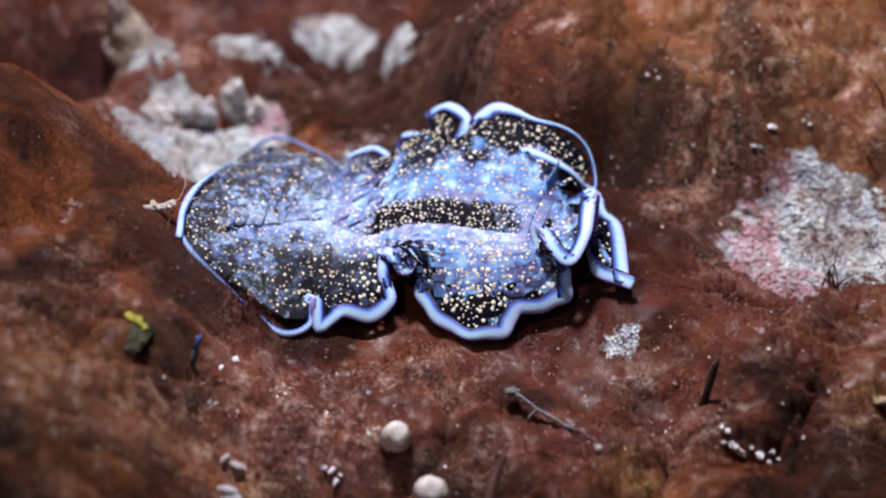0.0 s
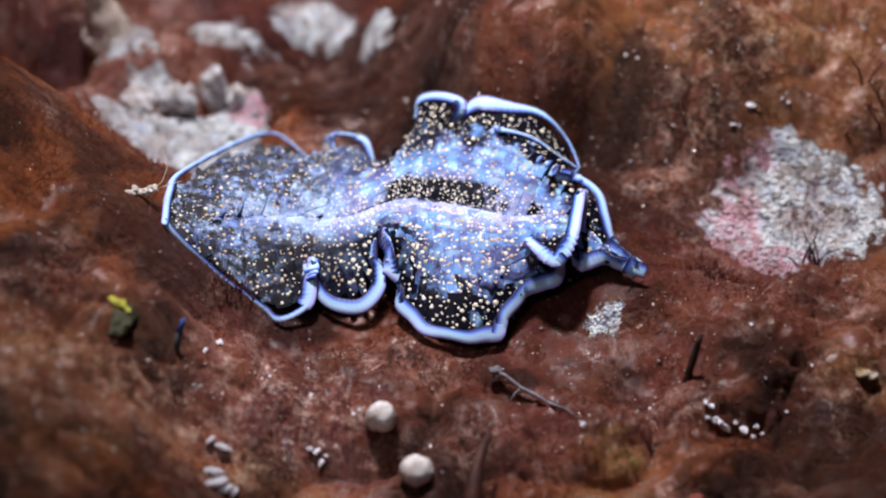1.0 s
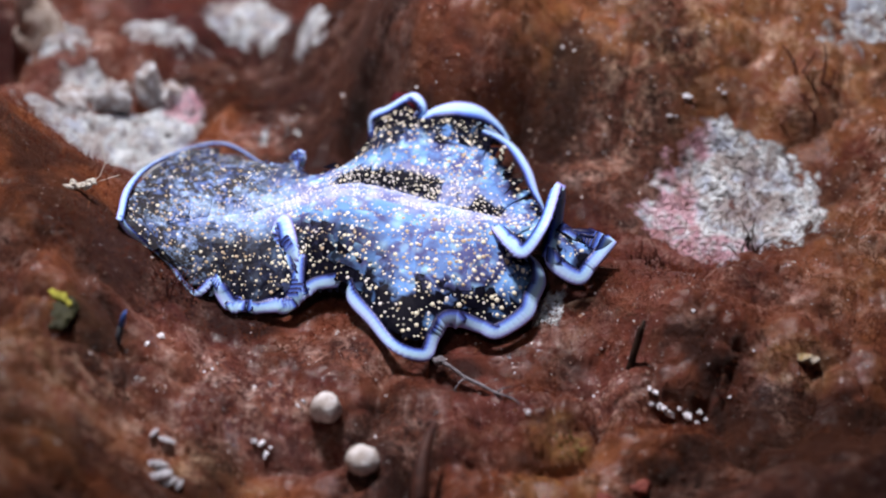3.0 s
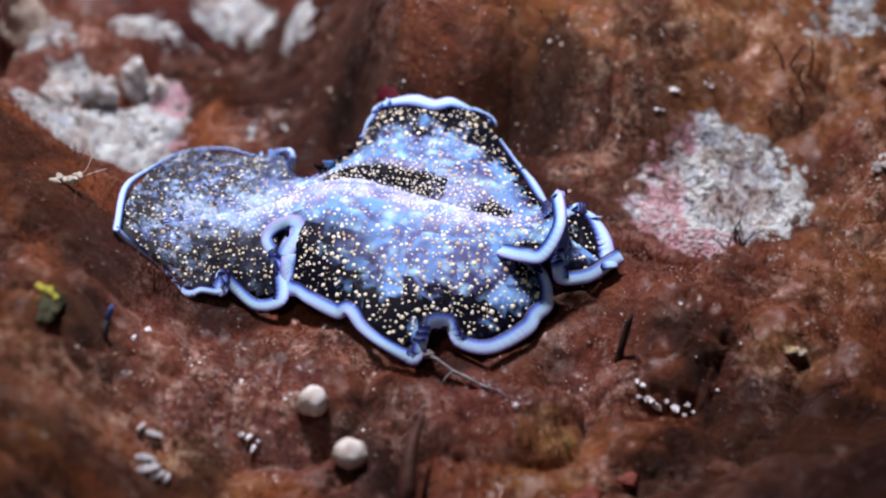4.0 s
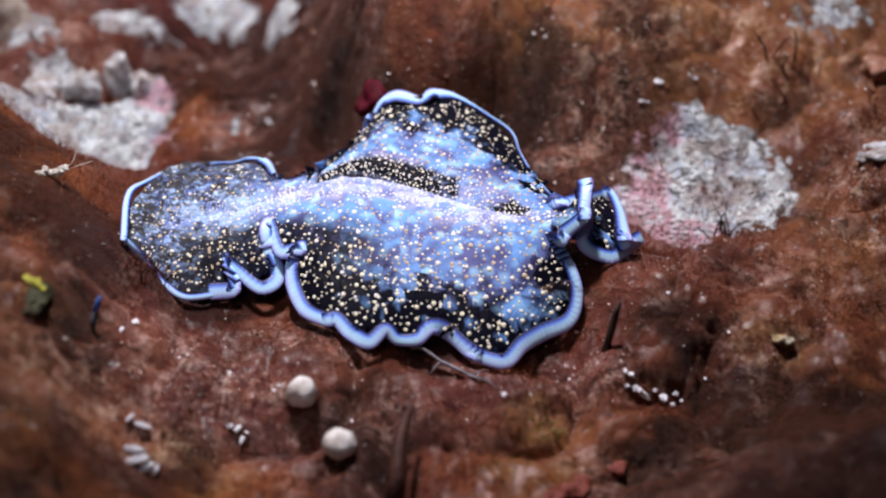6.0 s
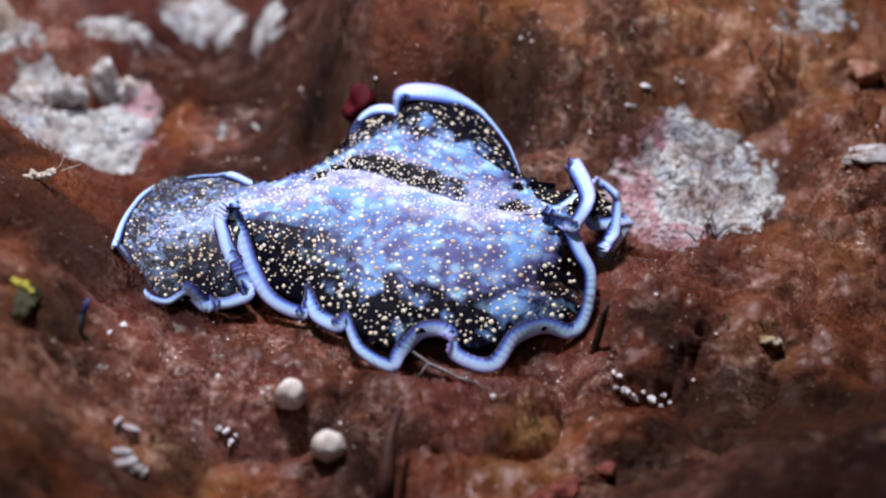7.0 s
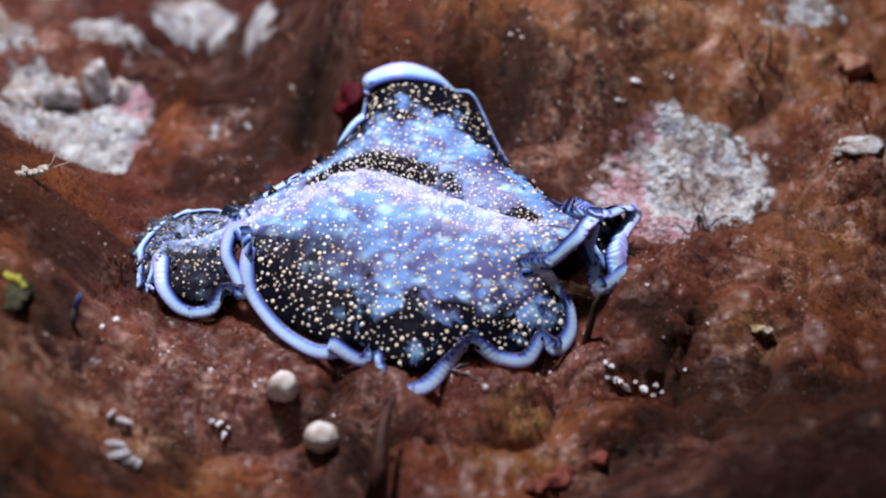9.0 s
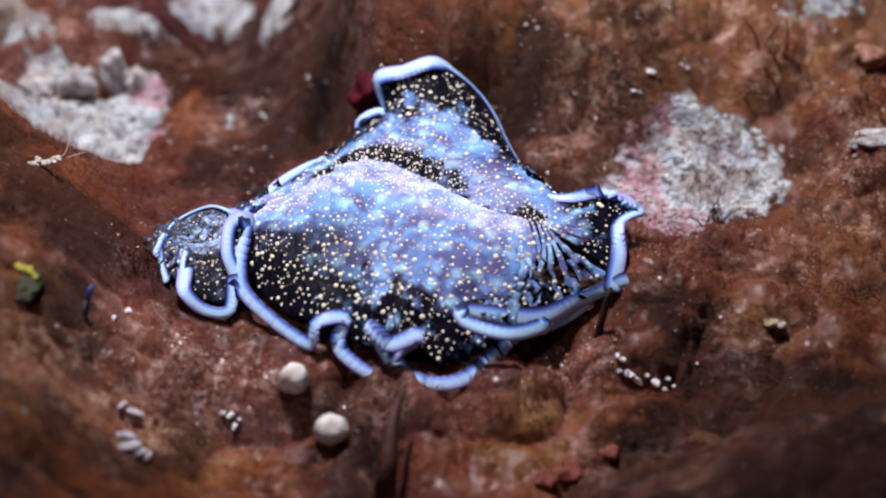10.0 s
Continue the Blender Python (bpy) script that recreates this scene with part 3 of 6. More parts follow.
        [(-18.3, 7.8, 4.0), (-17.6, 5.1, 2.7), (-16.9, 2.5, 1.5), (-14.9, 3.7, 2.0), (-12.9, 4.1, 2.3), (-10.8, 4.6, 2.5), (-10.0, 1.2, 2.6), (-7.1, -2.4, 2.7), (-4.0, -5.9, 2.3), (-0.6, -6.0, 1.2), (0.3, -3.5, 1.7), (1.3, -1.0, 2.1), (3.6, 0.1, 1.2), (5.7, -0.4, 1.0), (7.9, -1.0, 0.8), (11.1, 1.8, 1.2), (11.8, 4.0, 2.0), (12.5, 6.0, 3.0), (11.6, 8.1, 3.8)],
        [(9.0, 10.0, 4.9), (6.4, 11.8, 6.0), (8.3, 8.4, 7.1), (10.5, 6.6, 7.2), (12.7, 9.6, 9.3), (14.0, 16.5, 9.2), (14.0, 12.8, 6.3), (14.0, 9.8, 5.9), (14.1, 7.4, 4.8), (17.3, 5.7, 4.3), (18.8, 7.5, 5.4), (20.3, 10.0, 5.8)],
        [(-34.6, 8.4, 6.6), (-29.7, 11.7, 4.5), (-24.3, 14.0, 3.9), (-18.8, 16.1, 4.9), (-12.6, 18.3, 5.9), (-5.1, 16.8, 6.1), (-1.4, 15.6, 6.2), (2.3, 14.3, 6.5), (8.7, 13.2, 6.4)],
        [(-38.9, 4.2, 10.2), (-39.9, 12.1, 7.5), (-40.1, 23.6, 1.0), (-37.3, 32.4, -3.5), (-32.1, 33.9, -3.3), (-25.1, 26.1, 0.2), (-22.5, 24.5, 1.9), (-20.5, 26.5, 2.8), (-20.0, 23.2, 2.3), (-16.2, 20.3, 2.8), (-13.0, 21.1, 3.8), (-10.7, 23.6, 3.8), (-9.9, 26.0, 3.7), (-10.7, 29.4, 3.6), (-11.3, 32.5, 4.8), (-9.1, 32.3, 6.7), (-6.2, 32.7, 8.6), (-4.9, 31.2, 8.0), (-6.2, 29.6, 6.3)],
        [(-3.1, 31.6, 7.3), (-0.2, 32.6, 7.7), (2.8, 33.1, 6.6), (5.6, 32.0, 4.3), (6.0, 31.1, 3.7), (3.0, 30.8, 6.1), (-1.4, 30.3, 7.2), (0.8, 29.8, 6.8), (3.1, 29.3, 6.4), (6.9, 28.4, 5.1), (9.4, 24.3, 5.0), (10.8, 19.2, 5.4), (12.6, 14.3, 5.8), (15.2, 11.5, 5.8), (18.0, 11.3, 5.7), (20.3, 10.0, 5.8)]),
    4.5: (
        [(-36.6, 1.5, 8.7), (-35.8, 2.1, 7.3), (-33.9, 3.0, 4.7), (-31.4, 2.2, 2.9), (-28.5, -0.6, 2.0), (-26.3, -1.1, 1.7), (-23.4, 0.2, 1.6), (-23.9, 3.6, 3.1), (-22.4, 2.9, 2.1), (-19.7, 0.8, 1.0), (-16.6, 1.0, 1.6), (-17.4, 4.4, 3.0), (-18.8, 6.0, 4.0), (-20.2, 7.6, 5.0), (-17.8, 8.3, 6.0), (-14.6, 8.4, 6.0)],
        [(-14.3, 8.5, 5.0), (-16.3, 4.5, 4.0), (-15.6, 1.6, 2.1), (-13.8, -0.9, 2.1), (-12.0, -3.7, 2.5), (-8.3, -6.2, 2.6), (-6.3, -5.3, 3.8), (-5.3, -5.6, 2.7), (-3.0, -6.4, 2.1), (-0.7, -7.1, 1.3), (0.7, -7.6, 1.0), (1.7, -4.4, 2.7), (4.4, -4.0, 2.5), (5.9, -6.1, 1.0), (10.0, -5.8, 0.6), (13.9, -2.8, 0.8), (15.3, -0.7, 1.2), (16.7, 1.0, 2.0), (15.4, 4.8, 3.9)],
        [(13.1, 4.7, 4.8), (10.8, 4.5, 5.7), (13.9, 3.5, 7.1), (16.5, 4.2, 8.1), (18.0, 7.3, 10.4), (16.7, 10.3, 11.7), (17.3, 8.8, 9.6), (17.8, 7.5, 7.4), (17.4, 5.6, 6.1), (17.1, 3.9, 4.6), (20.9, 3.7, 4.7), (23.8, 5.2, 5.9)],
        [(-33.3, 7.9, 5.9), (-28.9, 10.3, 4.5), (-23.6, 12.5, 3.9), (-17.4, 14.7, 4.9), (-10.6, 18.0, 6.0), (-3.1, 15.9, 6.1), (0.9, 14.5, 6.4), (4.9, 12.8, 6.8), (12.1, 10.6, 7.2)],
        [(-36.6, 1.5, 8.7), (-38.2, 12.7, 5.8), (-36.9, 18.9, 2.7), (-34.2, 28.0, -1.7), (-28.8, 28.3, -1.0), (-24.5, 26.2, 1.3), (-22.1, 25.6, 2.7), (-19.7, 24.6, 3.2), (-18.8, 21.4, 2.6), (-16.4, 17.5, 2.9), (-14.7, 18.2, 3.4), (-12.9, 18.9, 3.9), (-11.6, 20.1, 4.2), (-10.3, 21.4, 4.4), (-9.6, 24.3, 4.3), (-10.0, 27.8, 4.7), (-10.0, 29.7, 5.2), (-10.0, 31.4, 6.0), (-7.9, 32.6, 7.6)],
        [(-4.5, 32.0, 8.5), (-2.1, 31.1, 7.9), (-0.3, 31.7, 8.5), (1.9, 31.9, 8.1), (4.1, 32.2, 7.5), (8.0, 31.0, 5.9), (9.2, 28.6, 5.4), (10.5, 26.1, 5.0), (12.7, 20.6, 5.2), (14.7, 14.1, 7.0), (16.3, 10.7, 7.1), (18.4, 10.5, 7.4), (20.0, 16.4, 5.1), (21.9, 17.7, 3.9), (23.3, 9.9, 6.6), (23.8, 5.2, 5.9)]),
    5: (
        [(-35.9, 2.3, 7.8), (-34.8, 2.7, 6.1), (-33.2, 3.3, 4.0), (-30.9, 2.3, 2.5), (-27.8, -1.5, 1.7), (-24.9, -1.9, 1.4), (-22.0, -0.8, 1.6), (-22.1, 2.1, 2.5), (-23.2, 4.5, 4.1), (-21.5, 3.0, 2.5), (-18.4, 0.6, 1.0), (-15.2, 0.3, 1.7), (-15.1, 3.8, 3.5), (-19.2, 7.7, 6.0), (-16.8, 7.6, 6.0), (-12.3, 5.9, 5.5)],
        [(-14.5, 4.4, 4.0), (-15.1, 2.4, 2.0), (-12.7, -2.5, 2.4), (-9.2, -5.7, 2.6), (-6.3, -7.5, 2.3), (-4.2, -6.1, 3.0), (-2.3, -6.0, 2.2), (-0.4, -5.8, 1.3), (1.4, -6.6, 1.0), (2.0, -5.1, 2.6), (4.2, -3.8, 3.0), (6.3, -5.0, 2.0), (8.1, -7.8, 0.8), (11.3, -7.8, 0.6), (14.5, -5.3, 0.7), (16.1, -2.7, 1.0), (17.6, -0.4, 1.8), (18.5, 1.8, 3.1), (17.3, 4.2, 4.5)],
        [(15.3, 4.7, 5.5), (13.4, 5.2, 6.5), (15.8, 3.6, 7.6), (17.8, 3.8, 8.3), (19.2, 6.8, 10.6), (18.7, 10.3, 12.0), (18.7, 8.6, 9.9), (18.7, 7.1, 7.5), (18.9, 4.4, 5.4), (22.1, 3.2, 4.9), (24.4, 4.5, 5.8), (24.6, 7.2, 6.1)],
        [(-32.7, 7.9, 5.5), (-28.3, 10.2, 4.4), (-22.9, 12.3, 3.9), (-16.4, 14.7, 4.9), (-9.6, 18.0, 6.0), (-2.2, 15.6, 6.2), (1.9, 14.1, 6.5), (5.9, 12.4, 7.0), (13.0, 10.1, 7.4)],
        [(-35.9, 2.3, 7.8), (-37.8, 13.1, 5.2), (-36.2, 18.5, 2.6), (-33.2, 26.6, -1.1), (-27.9, 27.0, -0.5), (-23.7, 25.0, 1.6), (-21.4, 25.2, 2.9), (-19.2, 22.9, 3.4), (-18.5, 20.5, 2.7), (-16.5, 17.5, 2.9), (-14.8, 18.0, 3.4), (-13.0, 18.6, 3.9), (-11.5, 19.8, 4.2), (-10.0, 21.1, 4.4), (-9.1, 24.0, 4.4), (-9.4, 26.0, 4.5), (-9.6, 28.0, 4.7), (-9.4, 30.6, 5.9), (-8.3, 32.1, 6.9)],
        [(-4.1, 31.5, 8.0), (-1.5, 30.9, 7.7), (-0.4, 31.6, 8.9), (3.2, 32.3, 8.3), (7.1, 31.4, 6.2), (9.4, 29.9, 5.7), (10.5, 27.4, 5.3), (11.6, 24.8, 5.0), (13.7, 19.0, 5.5), (15.5, 12.8, 7.5), (17.2, 10.8, 7.2), (19.6, 11.3, 7.4), (21.0, 16.7, 4.9), (22.8, 19.2, 3.3), (24.2, 13.3, 5.0), (24.6, 7.2, 6.1)]),
    5.5: (
        [(-35.2, 2.0, 7.2), (-34.1, 2.3, 5.6), (-32.7, 2.9, 3.7), (-30.8, 1.8, 2.5), (-29.1, -0.2, 2.3), (-26.4, -1.9, 1.8), (-22.8, -0.9, 1.1), (-20.7, 1.3, 2.0), (-23.4, 5.9, 4.1), (-21.7, 4.1, 3.0), (-18.1, 0.6, 1.5), (-14.5, 2.3, 1.6), (-16.7, 6.6, 5.0), (-16.3, 8.7, 5.5), (-13.5, 2.9, 4.1), (-9.9, 1.9, 4.4)],
        [(-12.0, 1.9, 3.3), (-12.7, -0.6, 2.7), (-11.2, -4.3, 2.8), (-8.9, -5.9, 2.8), (-6.8, -7.3, 2.5), (-4.7, -7.9, 2.1), (-2.6, -8.2, 1.5), (-0.6, -6.3, 2.1), (0.8, -5.5, 1.3), (2.6, -4.6, 2.1), (4.4, -3.9, 3.0), (6.5, -4.8, 1.2), (8.9, -8.6, 0.6), (10.8, -8.0, 0.6), (12.8, -7.3, 0.6), (14.4, -5.5, 0.7), (16.0, -3.6, 0.8), (18.9, -0.6, 1.9), (18.9, 2.9, 4.2)],
        [(16.7, 4.9, 5.9), (14.5, 7.1, 7.4), (17.0, 4.5, 8.3), (19.0, 4.2, 8.8), (20.8, 6.9, 11.0), (20.3, 9.2, 11.7), (19.9, 12.3, 11.6), (20.3, 9.3, 10.1), (20.6, 7.1, 8.0), (20.2, 4.8, 5.9), (23.7, 3.3, 5.3), (26.3, 6.5, 6.2)],
        [(-32.3, 7.2, 5.4), (-27.9, 9.8, 4.3), (-22.4, 11.2, 4.5), (-15.7, 14.5, 5.0), (-8.9, 17.5, 6.0), (-1.5, 15.0, 6.2), (2.6, 13.4, 6.5), (6.6, 11.6, 7.0), (13.7, 9.4, 7.5)],
        [(-35.2, 2.0, 7.2), (-37.4, 13.8, 4.6), (-35.7, 17.9, 2.7), (-32.4, 24.7, -0.3), (-27.2, 25.3, 0.1), (-23.4, 23.6, 1.9), (-21.5, 23.6, 3.1), (-19.4, 22.3, 3.5), (-18.8, 19.9, 2.7), (-16.9, 17.4, 2.9), (-15.1, 17.7, 3.4), (-13.3, 18.0, 3.9), (-11.7, 19.2, 4.2), (-10.0, 20.5, 4.4), (-8.9, 23.4, 4.4), (-9.3, 27.4, 4.7), (-9.2, 29.1, 5.3), (-9.1, 30.5, 6.0), (-7.9, 32.0, 7.1)],
        [(-4.9, 31.3, 7.6), (-2.5, 30.3, 7.2), (-1.9, 31.2, 9.0), (1.4, 31.7, 8.8), (5.9, 31.8, 6.6), (9.4, 30.3, 5.8), (10.5, 27.3, 5.3), (11.6, 24.1, 5.0), (14.4, 16.7, 6.1), (16.0, 11.2, 7.9), (17.8, 11.2, 7.2), (20.6, 16.2, 5.2), (22.3, 20.9, 3.5), (24.6, 19.7, 2.8), (26.1, 10.2, 6.5), (26.3, 6.5, 6.2)]),
    7: (
        [(-34.5, 2.4, 6.4), (-33.6, 2.4, 5.1), (-32.3, 2.1, 3.5), (-31.3, 0.6, 3.1), (-29.9, -2.6, 3.1), (-27.7, -2.6, 2.3), (-25.6, -0.7, 2.5), (-23.5, -1.6, 1.2), (-21.8, -1.4, 1.3), (-20.1, -1.2, 1.5), (-18.1, -0.0, 2.0), (-19.8, 2.5, 3.3), (-21.5, 5.1, 4.5), (-22.1, 6.7, 5.3), (-22.7, 8.5, 6.0), (-21.5, 10.6, 7.0)],
        [(-20.6, 8.7, 5.0), (-18.6, 3.9, 3.0), (-15.4, -0.2, 1.4), (-10.8, -3.4, 2.6), (-10.8, -0.4, 3.5), (-9.3, -4.3, 3.3), (-6.8, -5.5, 2.8), (-5.6, -4.1, 2.9), (-3.5, -8.0, 1.8), (-0.0, -9.4, 0.7), (1.2, -7.6, 1.4), (3.3, -4.8, 2.0), (6.4, -5.5, 3.0), (7.6, -7.2, 1.0), (12.0, -8.3, 0.6), (14.5, -4.0, 1.2), (18.1, -2.0, 1.5), (21.2, -2.7, 1.5), (22.8, -0.9, 2.7)],
        [(23.2, 2.7, 5.9), (21.9, 4.8, 7.6), (20.5, 7.2, 9.0), (17.7, 9.5, 9.4), (19.8, 7.7, 9.8), (21.1, 7.1, 10.1), (22.7, 10.3, 11.9), (20.9, 19.1, 9.6), (21.8, 13.9, 9.1), (22.6, 9.3, 8.2), (25.6, 12.8, 5.2), (28.1, 17.9, 1.1)],
        [(-31.0, 7.1, 4.7), (-27.1, 8.9, 4.3), (-21.9, 12.3, 4.9), (-15.0, 14.5, 6.0), (-11.3, 16.7, 6.2), (-7.6, 18.9, 6.5), (0.6, 16.0, 6.8), (8.6, 12.4, 7.4), (16.3, 9.7, 9.1)],
        [(-34.5, 2.4, 6.4), (-34.6, 9.1, 4.4), (-33.6, 15.0, 3.0), (-31.9, 19.1, 1.4), (-29.8, 19.6, 1.7), (-27.6, 19.9, 2.2), (-25.3, 19.5, 2.9), (-23.0, 19.2, 3.6), (-19.7, 17.0, 3.8), (-18.8, 15.4, 3.9), (-15.2, 16.2, 4.9), (-12.0, 19.0, 4.9), (-8.7, 22.3, 4.9), (-8.3, 25.2, 4.8), (-7.2, 29.6, 5.6), (-5.1, 30.5, 6.9), (-2.4, 29.7, 6.8), (-2.4, 25.0, 5.5), (-2.1, 29.0, 6.5)],
        [(-2.2, 31.2, 9.5), (2.2, 31.9, 9.7), (5.9, 32.5, 7.6), (9.1, 30.8, 5.9), (11.9, 26.3, 5.6), (13.0, 23.3, 5.3), (14.0, 20.1, 5.3), (17.0, 12.9, 7.6), (19.0, 10.5, 9.5), (21.7, 13.2, 9.7), (23.8, 21.9, 4.1), (26.1, 21.6, 2.5), (26.5, 19.7, 1.8), (25.8, 8.9, 6.9), (25.2, 7.1, 6.6), (28.1, 17.9, 1.1)]),
    7.5: (
        [(-34.3, 3.0, 6.1), (-33.3, 3.1, 4.6), (-31.9, 2.8, 3.1), (-30.8, 1.5, 2.6), (-29.6, -1.5, 2.7), (-27.0, -3.0, 2.0), (-25.8, -1.8, 2.1), (-24.6, -0.7, 2.3), (-22.4, -2.2, 1.1), (-19.3, -1.4, 1.5), (-17.8, 0.4, 2.3), (-19.3, 2.6, 3.4), (-20.8, 4.9, 4.5), (-21.5, 6.5, 5.3), (-22.1, 8.3, 6.0), (-21.4, 9.6, 7.0)],
        [(-20.0, 8.0, 5.0), (-18.3, 3.6, 3.0), (-15.1, 0.1, 1.4), (-10.0, -4.7, 2.8), (-9.9, -2.7, 4.1), (-7.8, -5.9, 3.1), (-5.2, -6.6, 2.5), (-3.5, -4.5, 2.7), (-1.7, -8.0, 1.4), (1.1, -9.6, 0.6), (3.7, -8.3, 1.0), (6.4, -5.3, 2.0), (7.0, -7.3, 1.0), (10.3, -8.3, 0.6), (12.9, -6.8, 0.7), (16.1, -3.1, 1.4), (19.0, -3.6, 1.3), (21.6, -4.2, 1.2), (23.1, -0.9, 2.9)],
        [(23.5, 2.7, 6.1), (22.2, 5.2, 8.0), (20.8, 8.3, 9.5), (22.5, 6.2, 10.2), (23.5, 5.2, 10.3), (24.1, 7.9, 12.5), (23.6, 18.0, 9.5), (24.0, 13.2, 9.3), (24.5, 9.5, 8.2), (25.8, 5.7, 7.2), (27.2, 8.3, 6.8), (28.1, 20.0, 0.4)],
        [(-30.6, 7.5, 4.4), (-26.6, 9.1, 4.2), (-21.1, 12.1, 5.0), (-14.6, 14.6, 6.0), (-11.0, 16.8, 6.2), (-7.2, 19.0, 6.5), (0.9, 16.1, 6.8), (8.9, 12.3, 7.5), (16.6, 9.6, 9.2)],
        [(-34.3, 3.0, 6.1), (-34.1, 9.4, 4.0), (-33.0, 14.7, 2.8), (-30.7, 18.5, 1.8), (-28.4, 19.0, 2.0), (-26.0, 19.4, 2.4), (-23.9, 18.9, 3.1), (-21.8, 18.3, 3.7), (-19.3, 16.7, 3.8), (-18.4, 14.9, 3.9), (-15.2, 16.1, 4.9), (-11.6, 19.2, 4.9), (-8.4, 21.7, 4.9), (-8.7, 25.5, 4.8), (-7.4, 29.4, 5.7), (-4.9, 30.5, 6.9), (-2.2, 29.8, 6.8), (-1.6, 25.1, 5.5), (-2.2, 29.4, 6.6)],
        [(-2.2, 31.5, 10.2), (2.2, 32.4, 10.3), (5.2, 33.1, 8.4), (6.9, 32.5, 7.0), (8.7, 31.4, 6.0), (10.1, 29.1, 5.7), (11.5, 26.5, 5.6), (13.4, 20.9, 5.2), (16.3, 15.0, 6.8), (18.7, 11.9, 8.1), (21.2, 13.7, 8.0), (23.3, 18.7, 6.3), (25.1, 21.7, 4.8), (26.8, 21.9, 2.8), (27.7, 21.3, 1.2), (28.1, 20.0, 0.4)]),
    8: (
        [(-33.9, 3.4, 5.6), (-33.1, 3.1, 4.5), (-31.8, 2.7, 3.0), (-30.6, 1.5, 2.4), (-29.7, -0.7, 2.7), (-28.1, -2.8, 2.5), (-24.9, -1.4, 1.4), (-23.0, -0.5, 2.1), (-20.8, -1.7, 1.0), (-18.5, -0.1, 2.0), (-17.8, 2.0, 2.5), (-19.3, 3.3, 3.5), (-20.8, 4.7, 4.5), (-21.3, 6.4, 5.3), (-21.8, 8.1, 6.0), (-20.7, 9.7, 7.0)],
        [(-19.4, 7.3, 5.0), (-17.9, 3.5, 3.0), (-14.7, -0.2, 1.5), (-8.5, -5.6, 2.6), (-9.2, -2.4, 4.1), (-7.1, -6.3, 3.0), (-4.4, -6.8, 2.3), (-2.9, -4.5, 2.5), (-1.5, -8.8, 1.2), (2.0, -10.2, 0.6), (5.6, -8.9, 1.0), (7.0, -5.3, 2.2), (8.9, -7.7, 1.0), (11.2, -8.0, 0.6), (14.4, -4.4, 1.0), (18.4, -2.8, 1.7), (19.9, -4.1, 1.1), (22.9, -3.3, 1.5), (24.0, -0.1, 3.8)],
        [(25.4, 0.6, 5.1), (24.8, 3.7, 8.2), (23.0, 6.1, 9.3), (21.1, 9.0, 10.0), (23.2, 6.2, 10.4), (24.5, 5.2, 10.5), (25.1, 11.2, 11.6), (24.4, 18.8, 9.1), (25.2, 12.2, 9.6), (26.1, 8.0, 8.1), (27.5, 8.8, 7.0), (28.5, 19.8, 0.4)],
        [(-30.1, 7.8, 4.2), (-26.1, 9.2, 4.1), (-20.5, 12.0, 5.0), (-14.3, 14.6, 6.0), (-10.7, 16.8, 6.2), (-6.9, 19.0, 6.5), (1.2, 16.1, 6.9), (9.3, 12.2, 7.6), (17.0, 9.4, 9.3)],
        [(-33.9, 3.4, 5.6), (-33.7, 9.6, 3.7), (-32.5, 14.5, 2.7), (-30.2, 17.6, 2.1), (-28.1, 18.2, 2.2), (-26.0, 18.6, 2.5), (-24.0, 17.8, 3.1), (-22.0, 17.0, 3.8), (-19.2, 15.5, 3.9), (-18.1, 14.4, 3.9), (-15.3, 16.3, 4.9), (-11.3, 19.4, 4.9), (-8.0, 21.3, 4.9), (-8.8, 25.9, 4.8), (-7.3, 29.7, 6.1), (-4.7, 30.6, 7.0), (-2.1, 29.8, 6.9), (-1.3, 25.2, 5.5), (-2.1, 29.8, 6.9)],
        [(-2.2, 32.0, 10.8), (-0.0, 32.2, 10.9), (2.1, 32.7, 10.8), (5.2, 32.9, 8.2), (8.3, 31.7, 6.1), (9.7, 29.4, 5.7), (11.1, 26.8, 5.6), (13.2, 21.9, 5.1), (16.2, 16.5, 6.2), (18.4, 11.9, 8.1), (20.5, 12.9, 7.8), (22.6, 16.3, 6.9), (24.0, 20.4, 6.2), (26.4, 22.4, 3.3), (28.0, 21.1, 1.1), (28.5, 19.8, 0.4)]),
